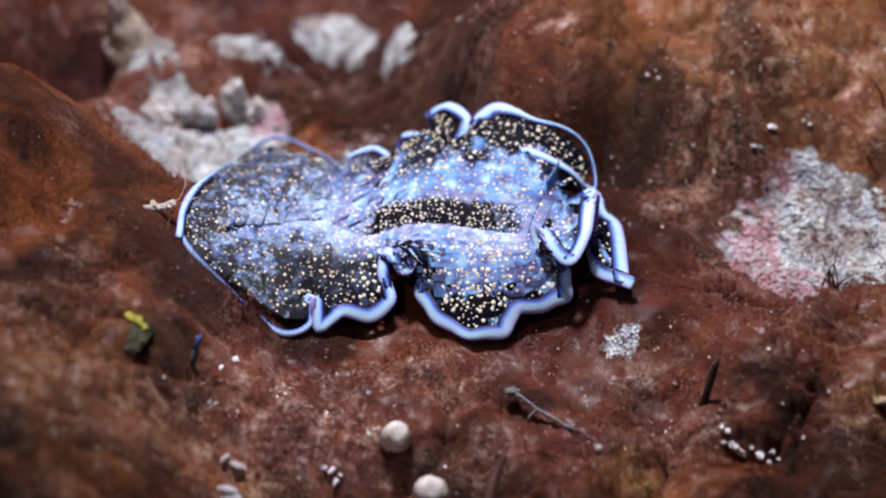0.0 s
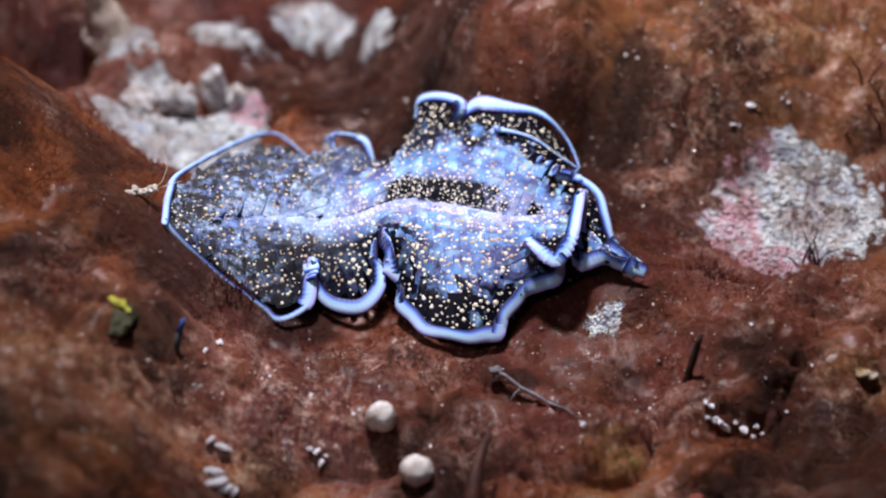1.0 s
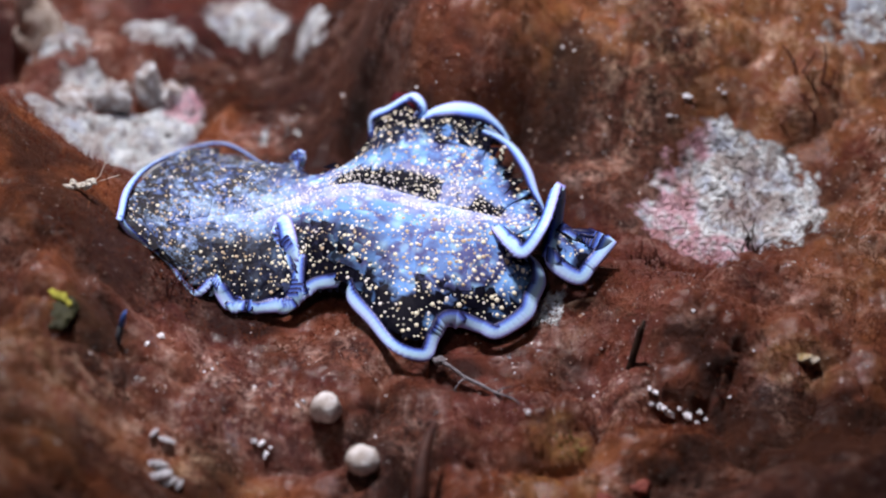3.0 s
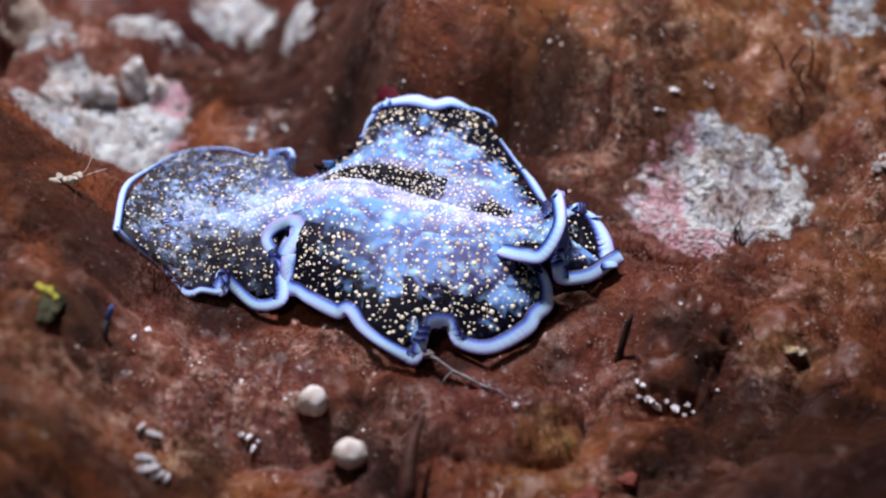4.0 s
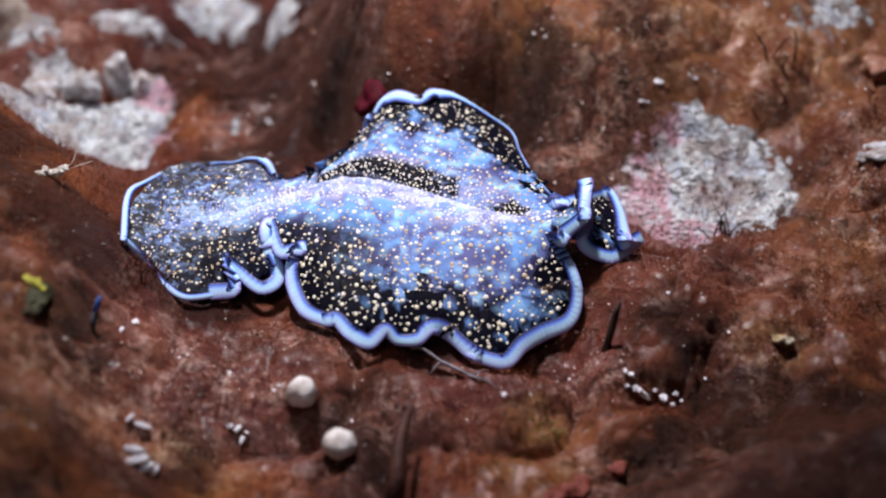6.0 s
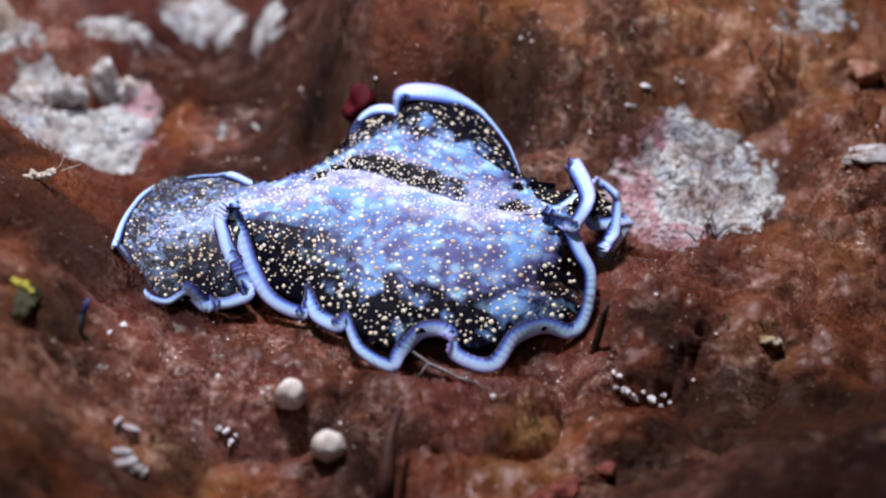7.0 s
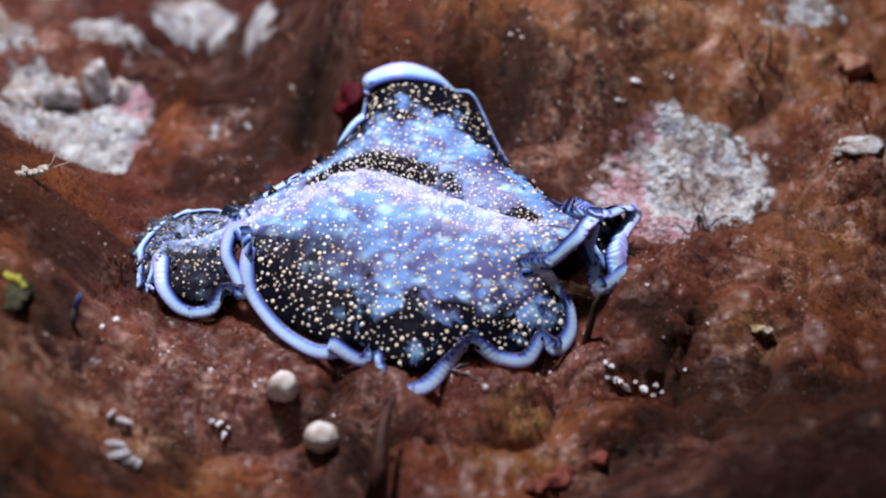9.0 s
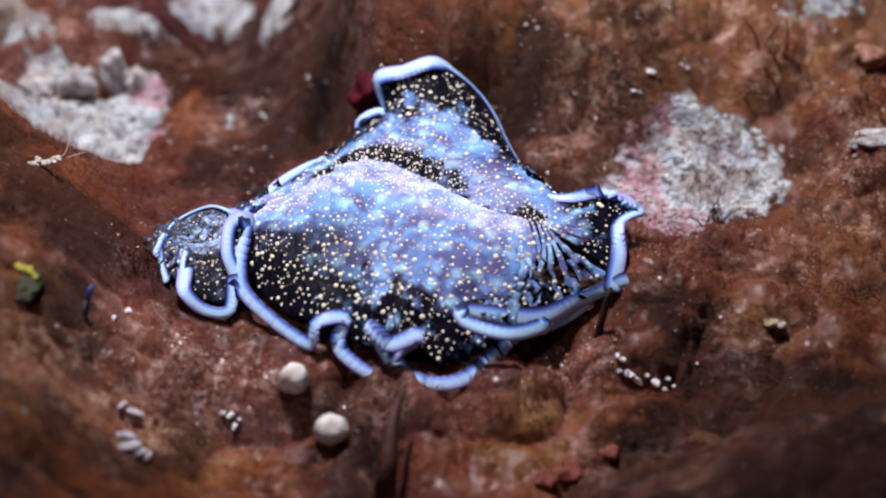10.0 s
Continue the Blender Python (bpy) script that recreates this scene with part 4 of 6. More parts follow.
    8.5: (
        [(-33.0, 3.3, 4.9), (-32.5, 3.4, 3.9), (-31.5, 3.2, 2.7), (-30.5, 1.7, 2.3), (-29.3, -2.0, 2.6), (-28.8, 0.9, 3.5), (-26.5, -1.9, 2.0), (-23.7, -2.3, 1.2), (-20.9, -1.0, 1.5), (-20.2, -1.6, 1.5), (-18.0, -0.3, 2.0), (-17.2, 1.3, 2.5), (-18.5, 2.5, 3.5), (-19.9, 3.8, 4.5), (-20.9, 6.7, 6.0), (-19.7, 8.0, 7.0)],
        [(-18.3, 5.4, 5.0), (-16.9, 1.6, 3.0), (-14.0, -1.8, 2.2), (-10.7, -6.3, 2.5), (-7.1, -8.7, 2.2), (-5.1, -8.7, 2.1), (-5.1, -8.8, 2.5), (-2.4, -8.5, 1.5), (-1.6, -6.2, 2.2), (0.6, -10.3, 0.7), (3.9, -11.6, 0.6), (7.4, -10.1, 0.8), (8.2, -6.8, 1.8), (10.4, -8.7, 1.0), (13.8, -9.0, 0.7), (17.0, -6.3, 0.9), (21.7, -5.2, 1.3), (24.0, -4.1, 1.5), (23.9, -1.3, 3.3)],
        [(25.9, 0.1, 4.9), (25.2, 2.7, 8.0), (23.4, 4.8, 9.2), (21.6, 7.2, 10.2), (23.7, 4.3, 10.2), (25.1, 3.4, 10.2), (26.0, 6.8, 12.7), (25.2, 11.9, 12.2), (25.9, 8.7, 10.7), (26.6, 6.6, 8.2), (28.7, 6.6, 7.0), (30.2, 20.5, -0.2)],
        [(-29.1, 7.3, 3.9), (-25.1, 8.8, 4.1), (-19.2, 11.3, 5.0), (-13.2, 14.9, 6.0), (-6.1, 19.2, 6.7), (2.1, 16.2, 7.1), (9.8, 12.1, 7.9), (13.9, 10.3, 8.7), (17.9, 8.5, 9.5)],
        [(-33.0, 3.3, 4.9), (-33.1, 8.2, 3.7), (-32.3, 10.5, 3.1), (-31.4, 12.6, 2.8), (-28.5, 14.8, 2.4), (-26.7, 15.1, 2.6), (-24.9, 15.2, 2.8), (-21.2, 12.7, 3.9), (-19.5, 10.9, 4.5), (-18.8, 11.9, 4.5), (-15.5, 15.8, 4.9), (-11.2, 19.8, 4.9), (-7.8, 22.2, 4.9), (-8.0, 25.5, 4.8), (-6.5, 28.9, 6.1), (-4.0, 30.0, 6.8), (-3.5, 26.9, 5.5), (-4.3, 29.6, 6.6), (-4.2, 30.9, 7.9)],
        [(-4.7, 32.1, 10.5), (-2.4, 32.2, 11.1), (-0.2, 32.4, 11.5), (3.1, 33.0, 10.8), (5.7, 33.6, 8.6), (8.5, 31.6, 6.3), (11.0, 26.9, 5.6), (12.3, 24.4, 5.3), (13.5, 21.9, 5.1), (16.4, 17.0, 6.0), (19.6, 12.6, 7.9), (22.1, 13.0, 7.8), (24.7, 18.0, 5.3), (27.2, 16.7, 5.4), (29.3, 20.0, 1.6), (30.2, 20.5, -0.2)]),
    9: (
        [(-30.0, -1.4, 3.5), (-30.6, 2.3, 2.8), (-30.4, 1.9, 2.2), (-29.9, 0.5, 2.1), (-29.2, -1.8, 2.5), (-28.8, 0.1, 3.3), (-28.5, 2.0, 4.2), (-27.5, -1.9, 3.2), (-24.9, -3.8, 1.5), (-21.6, -3.2, 1.1), (-20.3, -0.1, 2.0), (-17.7, -1.0, 2.1), (-19.0, 0.9, 3.5), (-20.2, 2.8, 5.0), (-19.8, 5.3, 6.5), (-18.3, 5.4, 7.0)],
        [(-17.5, 4.0, 6.0), (-17.6, 1.0, 4.0), (-16.2, -2.0, 2.3), (-12.1, -7.3, 2.1), (-7.8, -10.0, 1.8), (-5.1, -9.7, 1.8), (-5.8, -9.7, 2.6), (-2.4, -10.3, 1.1), (-1.0, -7.4, 2.1), (1.2, -13.6, 0.1), (5.2, -13.8, 0.6), (7.7, -10.4, 1.0), (10.1, -7.1, 2.2), (13.6, -8.3, 0.8), (17.0, -8.4, 0.7), (18.9, -5.1, 1.2), (20.6, -6.6, 1.0), (22.2, -3.9, 1.3), (21.7, -1.0, 3.2)],
        [(20.1, 0.2, 4.8), (18.5, 1.3, 6.4), (16.4, 1.5, 7.0), (18.1, 1.7, 7.4), (19.7, 1.8, 7.9), (21.3, 2.4, 9.3), (22.9, 3.1, 10.6), (24.2, 4.5, 11.3), (23.8, 3.9, 8.1), (24.6, 2.1, 6.6), (25.4, 0.4, 4.9), (27.7, 1.8, 5.7)],
        [(-27.1, 6.0, 3.5), (-23.0, 7.2, 4.0), (-18.3, 9.1, 5.5), (-12.3, 13.3, 6.5), (-5.6, 17.5, 7.0), (2.5, 14.9, 7.5), (9.8, 10.5, 8.1), (14.0, 8.3, 8.7), (18.2, 6.3, 9.2)],
        [(-30.0, -1.4, 3.5), (-30.4, 1.8, 3.3), (-30.9, 5.2, 3.0), (-29.5, 9.2, 2.7), (-28.1, 10.5, 2.8), (-26.6, 11.5, 3.1), (-23.0, 11.8, 3.5), (-20.6, 10.1, 4.0), (-19.3, 8.6, 5.0), (-18.5, 10.7, 5.0), (-15.5, 14.8, 5.0), (-11.6, 19.0, 4.9), (-8.2, 21.5, 4.9), (-8.2, 24.4, 4.9), (-6.6, 27.9, 5.9), (-4.5, 29.3, 6.4), (-4.2, 25.2, 5.4), (-5.2, 28.4, 6.1), (-5.0, 31.0, 8.3)],
        [(-5.1, 31.8, 10.5), (-1.1, 32.7, 11.9), (3.0, 32.9, 10.6), (5.7, 32.6, 8.2), (7.9, 33.2, 7.4), (9.5, 31.1, 5.9), (11.7, 25.8, 5.0), (14.1, 20.1, 5.3), (16.7, 13.4, 7.5), (20.2, 10.8, 8.6), (23.7, 9.3, 9.2), (26.0, 8.1, 9.6), (28.1, 13.5, 5.8), (30.2, 17.6, 1.8), (27.9, 6.1, 7.3), (27.7, 1.8, 5.7)]),
    9.5: (
        [(-29.5, -2.2, 3.2), (-30.0, 0.5, 2.7), (-29.6, 1.2, 1.9), (-29.1, 0.4, 1.7), (-28.1, -1.7, 1.9), (-28.0, 1.6, 4.0), (-27.2, -1.0, 3.5), (-26.5, -3.6, 2.9), (-23.8, -4.7, 1.3), (-20.6, -4.3, 1.1), (-20.3, -1.2, 2.5), (-18.5, -2.1, 2.1), (-19.2, -0.7, 3.5), (-19.9, 0.7, 5.0), (-20.3, 3.9, 6.5), (-19.1, 5.2, 7.0)],
        [(-17.9, 4.3, 6.0), (-18.5, 0.8, 4.0), (-17.1, -2.3, 2.2), (-13.2, -7.0, 1.9), (-8.8, -10.2, 1.8), (-7.2, -10.6, 2.9), (-4.1, -9.4, 2.1), (-2.6, -12.0, 0.8), (0.8, -12.7, 0.2), (3.7, -11.2, 1.0), (4.5, -8.1, 3.0), (5.5, -10.8, 1.0), (8.2, -13.2, 0.6), (11.4, -10.8, 0.7), (13.2, -7.4, 2.0), (14.8, -8.8, 0.9), (17.9, -6.5, 0.9), (20.1, -2.7, 1.6), (23.7, -0.1, 3.8)],
        [(21.0, -1.1, 4.0), (18.0, -5.3, 5.0), (16.2, -5.7, 5.1), (14.4, -6.2, 5.2), (12.7, -4.8, 5.6), (11.0, -3.3, 6.0), (12.9, -4.3, 5.2), (16.3, -4.8, 4.5), (19.4, -3.2, 3.7), (22.4, -0.9, 3.9), (25.0, -0.1, 4.4), (26.7, 0.5, 4.9)],
        [(-26.2, 4.5, 3.4), (-22.2, 6.1, 4.0), (-17.9, 8.7, 5.5), (-12.3, 12.6, 6.5), (-5.6, 17.2, 7.0), (2.5, 14.2, 7.5), (9.8, 9.5, 8.0), (14.0, 7.4, 8.6), (18.2, 5.4, 9.0)],
        [(-29.5, -2.2, 3.2), (-29.9, 0.3, 3.2), (-30.4, 2.9, 3.1), (-29.5, 7.2, 3.0), (-28.1, 8.5, 3.0), (-26.7, 9.6, 3.2), (-23.5, 10.3, 3.7), (-20.7, 8.5, 4.5), (-19.4, 7.6, 5.0), (-18.6, 9.5, 5.0), (-15.8, 14.1, 5.0), (-11.9, 18.0, 4.9), (-8.2, 20.8, 5.0), (-7.9, 24.3, 4.9), (-7.2, 26.7, 5.9), (-4.5, 28.6, 6.2), (-3.8, 24.7, 5.5), (-5.4, 27.0, 5.9), (-5.4, 29.6, 7.4)],
        [(-5.5, 31.7, 10.3), (-1.5, 32.4, 11.8), (0.9, 32.6, 11.5), (3.7, 32.3, 9.0), (6.8, 32.2, 7.1), (9.1, 29.9, 5.7), (11.4, 25.7, 5.0), (13.8, 19.9, 5.3), (16.3, 12.4, 7.7), (19.8, 10.0, 8.7), (23.3, 10.4, 8.9), (26.1, 10.2, 8.8), (28.4, 12.5, 6.0), (27.7, 5.8, 7.5), (27.2, 2.8, 6.5), (26.7, 0.5, 4.9)]),
    10: (
        [(-28.6, -1.0, 2.6), (-29.4, 1.3, 2.2), (-29.1, 1.5, 1.6), (-28.3, 0.4, 1.3), (-27.1, -1.1, 1.4), (-26.9, 2.0, 3.7), (-26.5, -1.0, 3.2), (-26.0, -3.8, 2.7), (-23.5, -4.9, 1.2), (-20.4, -4.8, 1.2), (-20.1, -1.7, 3.0), (-19.4, -2.6, 2.0), (-20.4, -0.8, 3.5), (-21.4, 1.1, 5.0), (-21.5, 4.5, 6.5), (-20.0, 5.7, 7.0)],
        [(-19.3, 5.3, 6.0), (-20.0, 0.2, 4.0), (-18.2, -3.5, 2.1), (-10.1, -10.1, 1.7), (-8.8, -9.2, 4.3), (-5.9, -8.2, 4.0), (-6.4, -10.7, 1.8), (-2.1, -13.3, 0.5), (-0.2, -11.8, 0.6), (-2.7, -9.5, 4.6), (-0.2, -11.7, 3.8), (3.0, -10.7, 4.5), (0.4, -11.5, 1.3), (4.0, -14.2, 0.6), (9.2, -12.9, 0.6), (15.4, -4.4, 1.0), (17.4, -4.5, 1.2), (21.4, -2.0, 1.9), (23.6, 0.2, 3.8)],
        [(21.3, -1.1, 3.0), (19.3, -3.4, 2.7), (17.4, -6.2, 3.0), (13.5, -9.8, 5.0), (8.8, -8.9, 5.5), (7.9, -7.4, 6.0), (10.9, -7.3, 5.5), (13.7, -6.9, 4.5), (17.4, -5.4, 3.5), (21.3, -1.8, 3.2), (24.6, -0.3, 4.1), (25.9, 0.2, 4.5)],
        [(-26.2, 3.4, 3.4), (-22.3, 5.6, 4.0), (-18.4, 9.0, 5.5), (-13.2, 12.6, 6.5), (-6.6, 17.7, 7.0), (1.6, 14.4, 7.4), (9.0, 9.3, 7.8), (13.2, 7.3, 8.3), (17.4, 5.4, 8.7)],
        [(-28.6, -1.0, 2.6), (-29.4, 1.3, 2.7), (-30.1, 3.7, 2.8), (-29.7, 5.8, 2.7), (-29.1, 7.9, 2.8), (-26.9, 9.8, 3.2), (-24.4, 10.1, 4.0), (-21.5, 8.2, 5.0), (-20.1, 7.8, 5.0), (-19.5, 8.9, 5.0), (-17.0, 14.0, 5.0), (-13.3, 18.2, 4.9), (-8.5, 21.3, 4.9), (-7.8, 24.9, 4.9), (-7.6, 26.6, 5.8), (-5.6, 28.3, 6.0), (-3.2, 27.3, 6.0), (-3.0, 24.6, 5.5), (-4.1, 28.3, 6.1)],
        [(-5.8, 31.0, 9.6), (-2.5, 31.5, 10.8), (1.1, 32.4, 11.7), (3.7, 32.8, 9.7), (6.8, 32.2, 7.1), (9.2, 29.4, 5.7), (11.0, 25.1, 5.0), (13.4, 19.3, 5.4), (16.5, 11.9, 7.9), (20.0, 10.3, 8.7), (23.5, 12.2, 8.2), (25.9, 11.9, 7.7), (28.5, 12.4, 5.5), (26.3, 7.3, 7.7), (26.4, 3.5, 6.5), (25.9, 0.2, 4.5)]),
}


def flow(points, count):
    """Points spread evenly by number along a smooth curve through the given points."""
    p = np.array(points, float)
    p = np.vstack([2 * p[0] - p[1], p, 2 * p[-1] - p[-2]])
    u = np.linspace(0, len(points) - 1 - 1e-6, count)
    i = u.astype(int)
    f = (u - i)[:, None]
    a, b, c, d = p[i], p[i + 1], p[i + 2], p[i + 3]
    return b + 0.5 * f * (c - a + f * (2 * a - 5 * b + 4 * c - d + f * (3 * (b - c) + d - a)))


COLUMNS = {"near": 132, "far": 108}
RIB = np.array([0.0, 0.10, 0.24, 0.40, 0.56, 0.71, 0.84, 0.95, 1.0])
SUB = 3                                                     # finer rows between two ribs
FINE = np.interp(np.arange(8 * SUB + 1) / SUB, np.arange(9), RIB)
MOMENTS = sorted(BODY)


def calm(p, other, sigma):
    """Columns smoothed against their neighbours, round the tail and the head into the other side; sigma in columns, 0 leaves them."""
    if sigma < 0.3:
        return p
    reach = int(3 * sigma) + 1
    k = np.exp(-0.5 * (np.arange(-reach, reach + 1) / sigma) ** 2)
    padded = np.concatenate([other[1:reach + 1][::-1], p, other[-reach - 1:-1][::-1]])
    return np.stack([np.convolve(padded[:, a], k / k.sum(), "valid") for a in range(3)], -1)


def spine(back, margin):
    """For each column the point of the back line from which its rib runs out to the margin."""
    n, line = len(margin), flow(back, 400)
    far_off = (margin[:, None, 0] - line[None, :, 0]) ** 2 + (0.35 * (margin[:, None, 1] - line[None, :, 1])) ** 2
    u = far_off.argmin(1) / 399
    u = 0.5 * (np.maximum.accumulate(u) + np.minimum.accumulate(u[::-1])[::-1])
    u = 0.7 * u + 0.3 * np.linspace(0, 1, n)
    k = np.exp(-0.5 * (np.arange(-15, 16) / 5.0) ** 2)
    u = np.convolve(np.pad(u, 15, mode="edge"), k / k.sum(), "valid")
    return np.stack([np.interp(u, np.linspace(0, 1, 400), line[:, a]) for a in range(3)], -1)


def sheet(t, side):
    """Points of the skin on one side at a key moment: columns from tail to head, rows from back to margin."""
    tail, flank, head, back, far_tail, far_front = BODY[t]
    n = COLUMNS[side] + 1
    near, far = flow(tail + flank + head, n), flow(far_tail + far_front, n)
    e, other = (near, far) if side == "near" else (far, near)
    m = spine(back, calm(e, other, 6.0))
    front = step(0.62, 0.76, np.linspace(0, 1, n))[:, None]
    rows = []
    for w in FINE:
        if side == "near":                                  # the head folds over, so the skin behind it is calmer
            soft = calm(e, other, 15.0 * (1 - w) ** 0.65) * (1 - front) + calm(e, other, 24.0 * (1 - w) ** 0.9) * front
        else:
            soft = calm(e, other, 13.0 * (1 - w) ** 0.65)
        p = m * (1 - w) + soft * w
        width = np.linalg.norm(soft - m, axis=1)
        p[:, 2] += 0.11 * width * (4 * w * (1 - w)) ** 0.8
        rows.append(p)
    return np.stack(rows, 1)


def hem(t, side):
    """The margin itself at a key moment, twice as fine as the columns."""
    tail, flank, head, back, far_tail, far_front = BODY[t]
    return flow(tail + flank + head if side == "near" else far_tail + far_front, 2 * COLUMNS[side] + 1)


def glide(shape, t, side, memo={}):
    """What shape() gives at the key moments, carried smoothly between them."""
    for m in MOMENTS:
        if (shape, m, side) not in memo:
            memo[shape, m, side] = shape(m, side)
    last = len(MOMENTS) - 1
    i = max(0, min(last - 1, sum(m <= t for m in MOMENTS) - 1))
    h, n = max(i - 1, 0), min(i + 2, last)
    a, b = MOMENTS[i], MOMENTS[i + 1]
    pz, pa, pb, pc = (memo[shape, MOMENTS[k], side] for k in (h, i, i + 1, n))
    va, vb = (pb - pz) / (b - MOMENTS[h]), (pc - pa) / (MOMENTS[n] - a)
    f, d = (t - a) / (b - a), b - a
    return pa * (1 + 2 * f) * (1 - f) ** 2 + pb * f * f * (3 - 2 * f) + d * (va * f * (1 - f) ** 2 + vb * f * f * (f - 1))


def skin_material():
    g = Graph("flatworm_skin")
    p = g.attr("body", "Vector")
    out, along, far = g.attr("outward"), g.attr("along"), g.attr("far")
    near = g.math("SUBTRACT", 1.0, far)
    blotch = g.noise(p, 0.34, 3, 0.55, 0.4)
    cloud = g.noise(p, 0.62, 3, 0.55, 0.3)
    grain = g.noise(p, 2.6, 4, 0.7)
    tail = g.ramp(along, (0.17, 1.0), (0.29, 0.0))
    # dusky violet with sky blue clouds
    violet = g.mix(cloud, (0.034, 0.040, 0.125), (0.16, 0.175, 0.42))
    c = g.mix(g.ramp(blotch, (0.44, 0.0), (0.62, 0.85)), violet, g.mix(cloud, (0.10, 0.24, 0.62), (0.25, 0.54, 1.0)))
    # soft pale flecks round the spots
    fleck = g.math("MULTIPLY", g.ramp(g.cells(p, 0.48), (0.14, 0.95), (0.46, 0.0)), g.ramp(cloud, (0.36, 0.25), (0.58, 1.0)))
    c = g.mix(fleck, c, (0.40, 0.72, 1.0))
    # milky along the back
    milky = g.ramp(g.math("ADD", out, g.math("MULTIPLY", g.math("SUBTRACT", blotch, 0.5), 0.5)), (0.02, 0.65), (0.14, 0.55), (0.32, 0.0))
    milky = g.math("MULTIPLY", milky, g.math("SUBTRACT", 1.0, g.math("MULTIPLY", far, 0.35)))
    c = g.mix(milky, c, g.mix(g.ramp(cloud, (0.40, 0.0), (0.62, 1.0)), (0.27, 0.31, 0.60), (0.66, 0.70, 0.96)))
    # mottled tail: pale blue with olive brown stipple
    c = g.mix(g.math("MULTIPLY", tail, g.ramp(cloud, (0.36, 0.55), (0.56, 0.95))), c, g.mix(g.ramp(blotch, (0.4, 0.0), (0.6, 1.0)), (0.19, 0.31, 0.72), (0.48, 0.68, 1.0)))
    net = g.ramp(g.math("ADD", g.cells(p, 1.5), g.math("MULTIPLY", g.math("SUBTRACT", grain, 0.5), 1.2)), (0.30, 0.0), (0.62, 0.9))
    net = g.math("MAXIMUM", g.math("MULTIPLY", net, 0.6), g.ramp(g.math("ADD", g.noise(p, 0.8, 5, 0.78), g.math("MULTIPLY", out, 0.10)), (0.50, 0.0), (0.57, 0.95)))
    thick = g.ramp(g.math("ADD", g.math("ADD", out, g.math("MULTIPLY", far, 0.15)), g.math("MULTIPLY", g.math("SUBTRACT", blotch, 0.5), -1.2)), (0.05, 0.45), (0.50, 1.0))
    c = g.mix(g.math("MULTIPLY", tail, g.math("MULTIPLY", net, thick)), c, (0.036, 0.029, 0.018))
    # black band by the margin
    edge = g.math("ADD", g.math("ADD", out, g.math("MULTIPLY", far, 0.13)), g.math("MULTIPLY", g.math("SUBTRACT", blotch, 0.5), -0.9))
    edge = g.math("ADD", edge, g.math("MULTIPLY", g.math("MULTIPLY", g.math("SUBTRACT", 0.48, along), near), 0.28))
    k = g.ramp(edge, (0.66, 0.0), (0.82, 1.0))
    k = g.math("MULTIPLY", k, g.math("SUBTRACT", 1.0, g.math("MULTIPLY", tail, 0.75)))
    # black saddles at the waist
    waist = g.math("MULTIPLY", g.ramp(along, (0.33, 0.0), (0.37, 1.0), (0.48, 1.0), (0.50, 0.0)), g.math("MULTIPLY", g.ramp(out, (0.30, 0.0), (0.50, 0.95)), far))
    close = g.math("MULTIPLY", g.ramp(along, (0.07, 0.0), (0.12, 1.0), (0.45, 1.0), (0.52, 0.0)), g.math("MULTIPLY", g.ramp(out, (0.34, 0.0), (0.54, 0.97)), near))
    k = g.math("MAXIMUM", k, g.math("MULTIPLY", g.math("MAXIMUM", waist, close), g.ramp(cloud, (0.46, 1.0), (0.66, 0.70))))
    # black bars beyond the back line
    wobble = g.math("ADD", along, g.math("MULTIPLY", g.math("SUBTRACT", cloud, 0.5), 0.24))
    bars = g.ramp(wobble, (0.32, 0.0), (0.37, 1.0), (0.64, 1.0), (0.70, 0.0), (0.76, 0.0), (0.80, 1.0), (0.86, 1.0), (0.91, 0.0))
    reach = g.ramp(g.math("ADD", out, g.math("MULTIPLY", g.math("SUBTRACT", cloud, 0.5), 0.12)), (0.0, 0.6), (0.03, 1.0), (0.18, 1.0), (0.23, 0.0))
    k = g.math("MAXIMUM", k, g.math("MULTIPLY", g.math("MULTIPLY", bars, reach), far))
    k = g.math("MAXIMUM", k, g.math("MULTIPLY", tail, g.ramp(g.noise(p, 0.45, 4, 0.75), (0.56, 0.0), (0.62, 0.8))))
    c = g.mix(k, c, g.mix(grain, (0.0012, 0.0012, 0.003), (0.005, 0.005, 0.014)))
    # tiny pigment specks between the raised spots
    dots = g.math("MULTIPLY", g.ramp(g.cells(p, 1.3), (0.10, 1.0), (0.17, 0.0)), 0.8)
    c = g.mix(dots, c, (0.62, 0.50, 0.32))
    g.bump(g.math("ADD", g.math("MULTIPLY", dots, 0.6), g.math("MULTIPLY", grain, 0.35)), 0.30, 0.0002)
    return g.done(c, 0.5, Specular_IOR_Level=0.05)


def rim_material():
    g = Graph("flatworm_rim")
    p = g.attr("body", "Vector")
    c = g.ramp(g.attr("outward"), (0.0, (0.003, 0.003, 0.010)), (0.10, (0.015, 0.020, 0.10)), (0.24, (0.10, 0.20, 0.72)), (0.40, (0.38, 0.66, 1.0)), (0.68, (0.52, 0.80, 1.0)), (0.86, (0.42, 0.54, 1.0)), (1.0, (0.30, 0.25, 0.75)))
    c = g.mix(g.math("MULTIPLY", g.ramp(g.noise(p, 0.30, 3), (0.42, 0.0), (0.66, 0.55)), g.attr("outward")), c, (0.46, 0.40, 0.90))
    g.bump(g.noise(p, 2.0, 3), 0.2, 0.0002)
    return g.done(c, 0.36, Specular_IOR_Level=0.22)


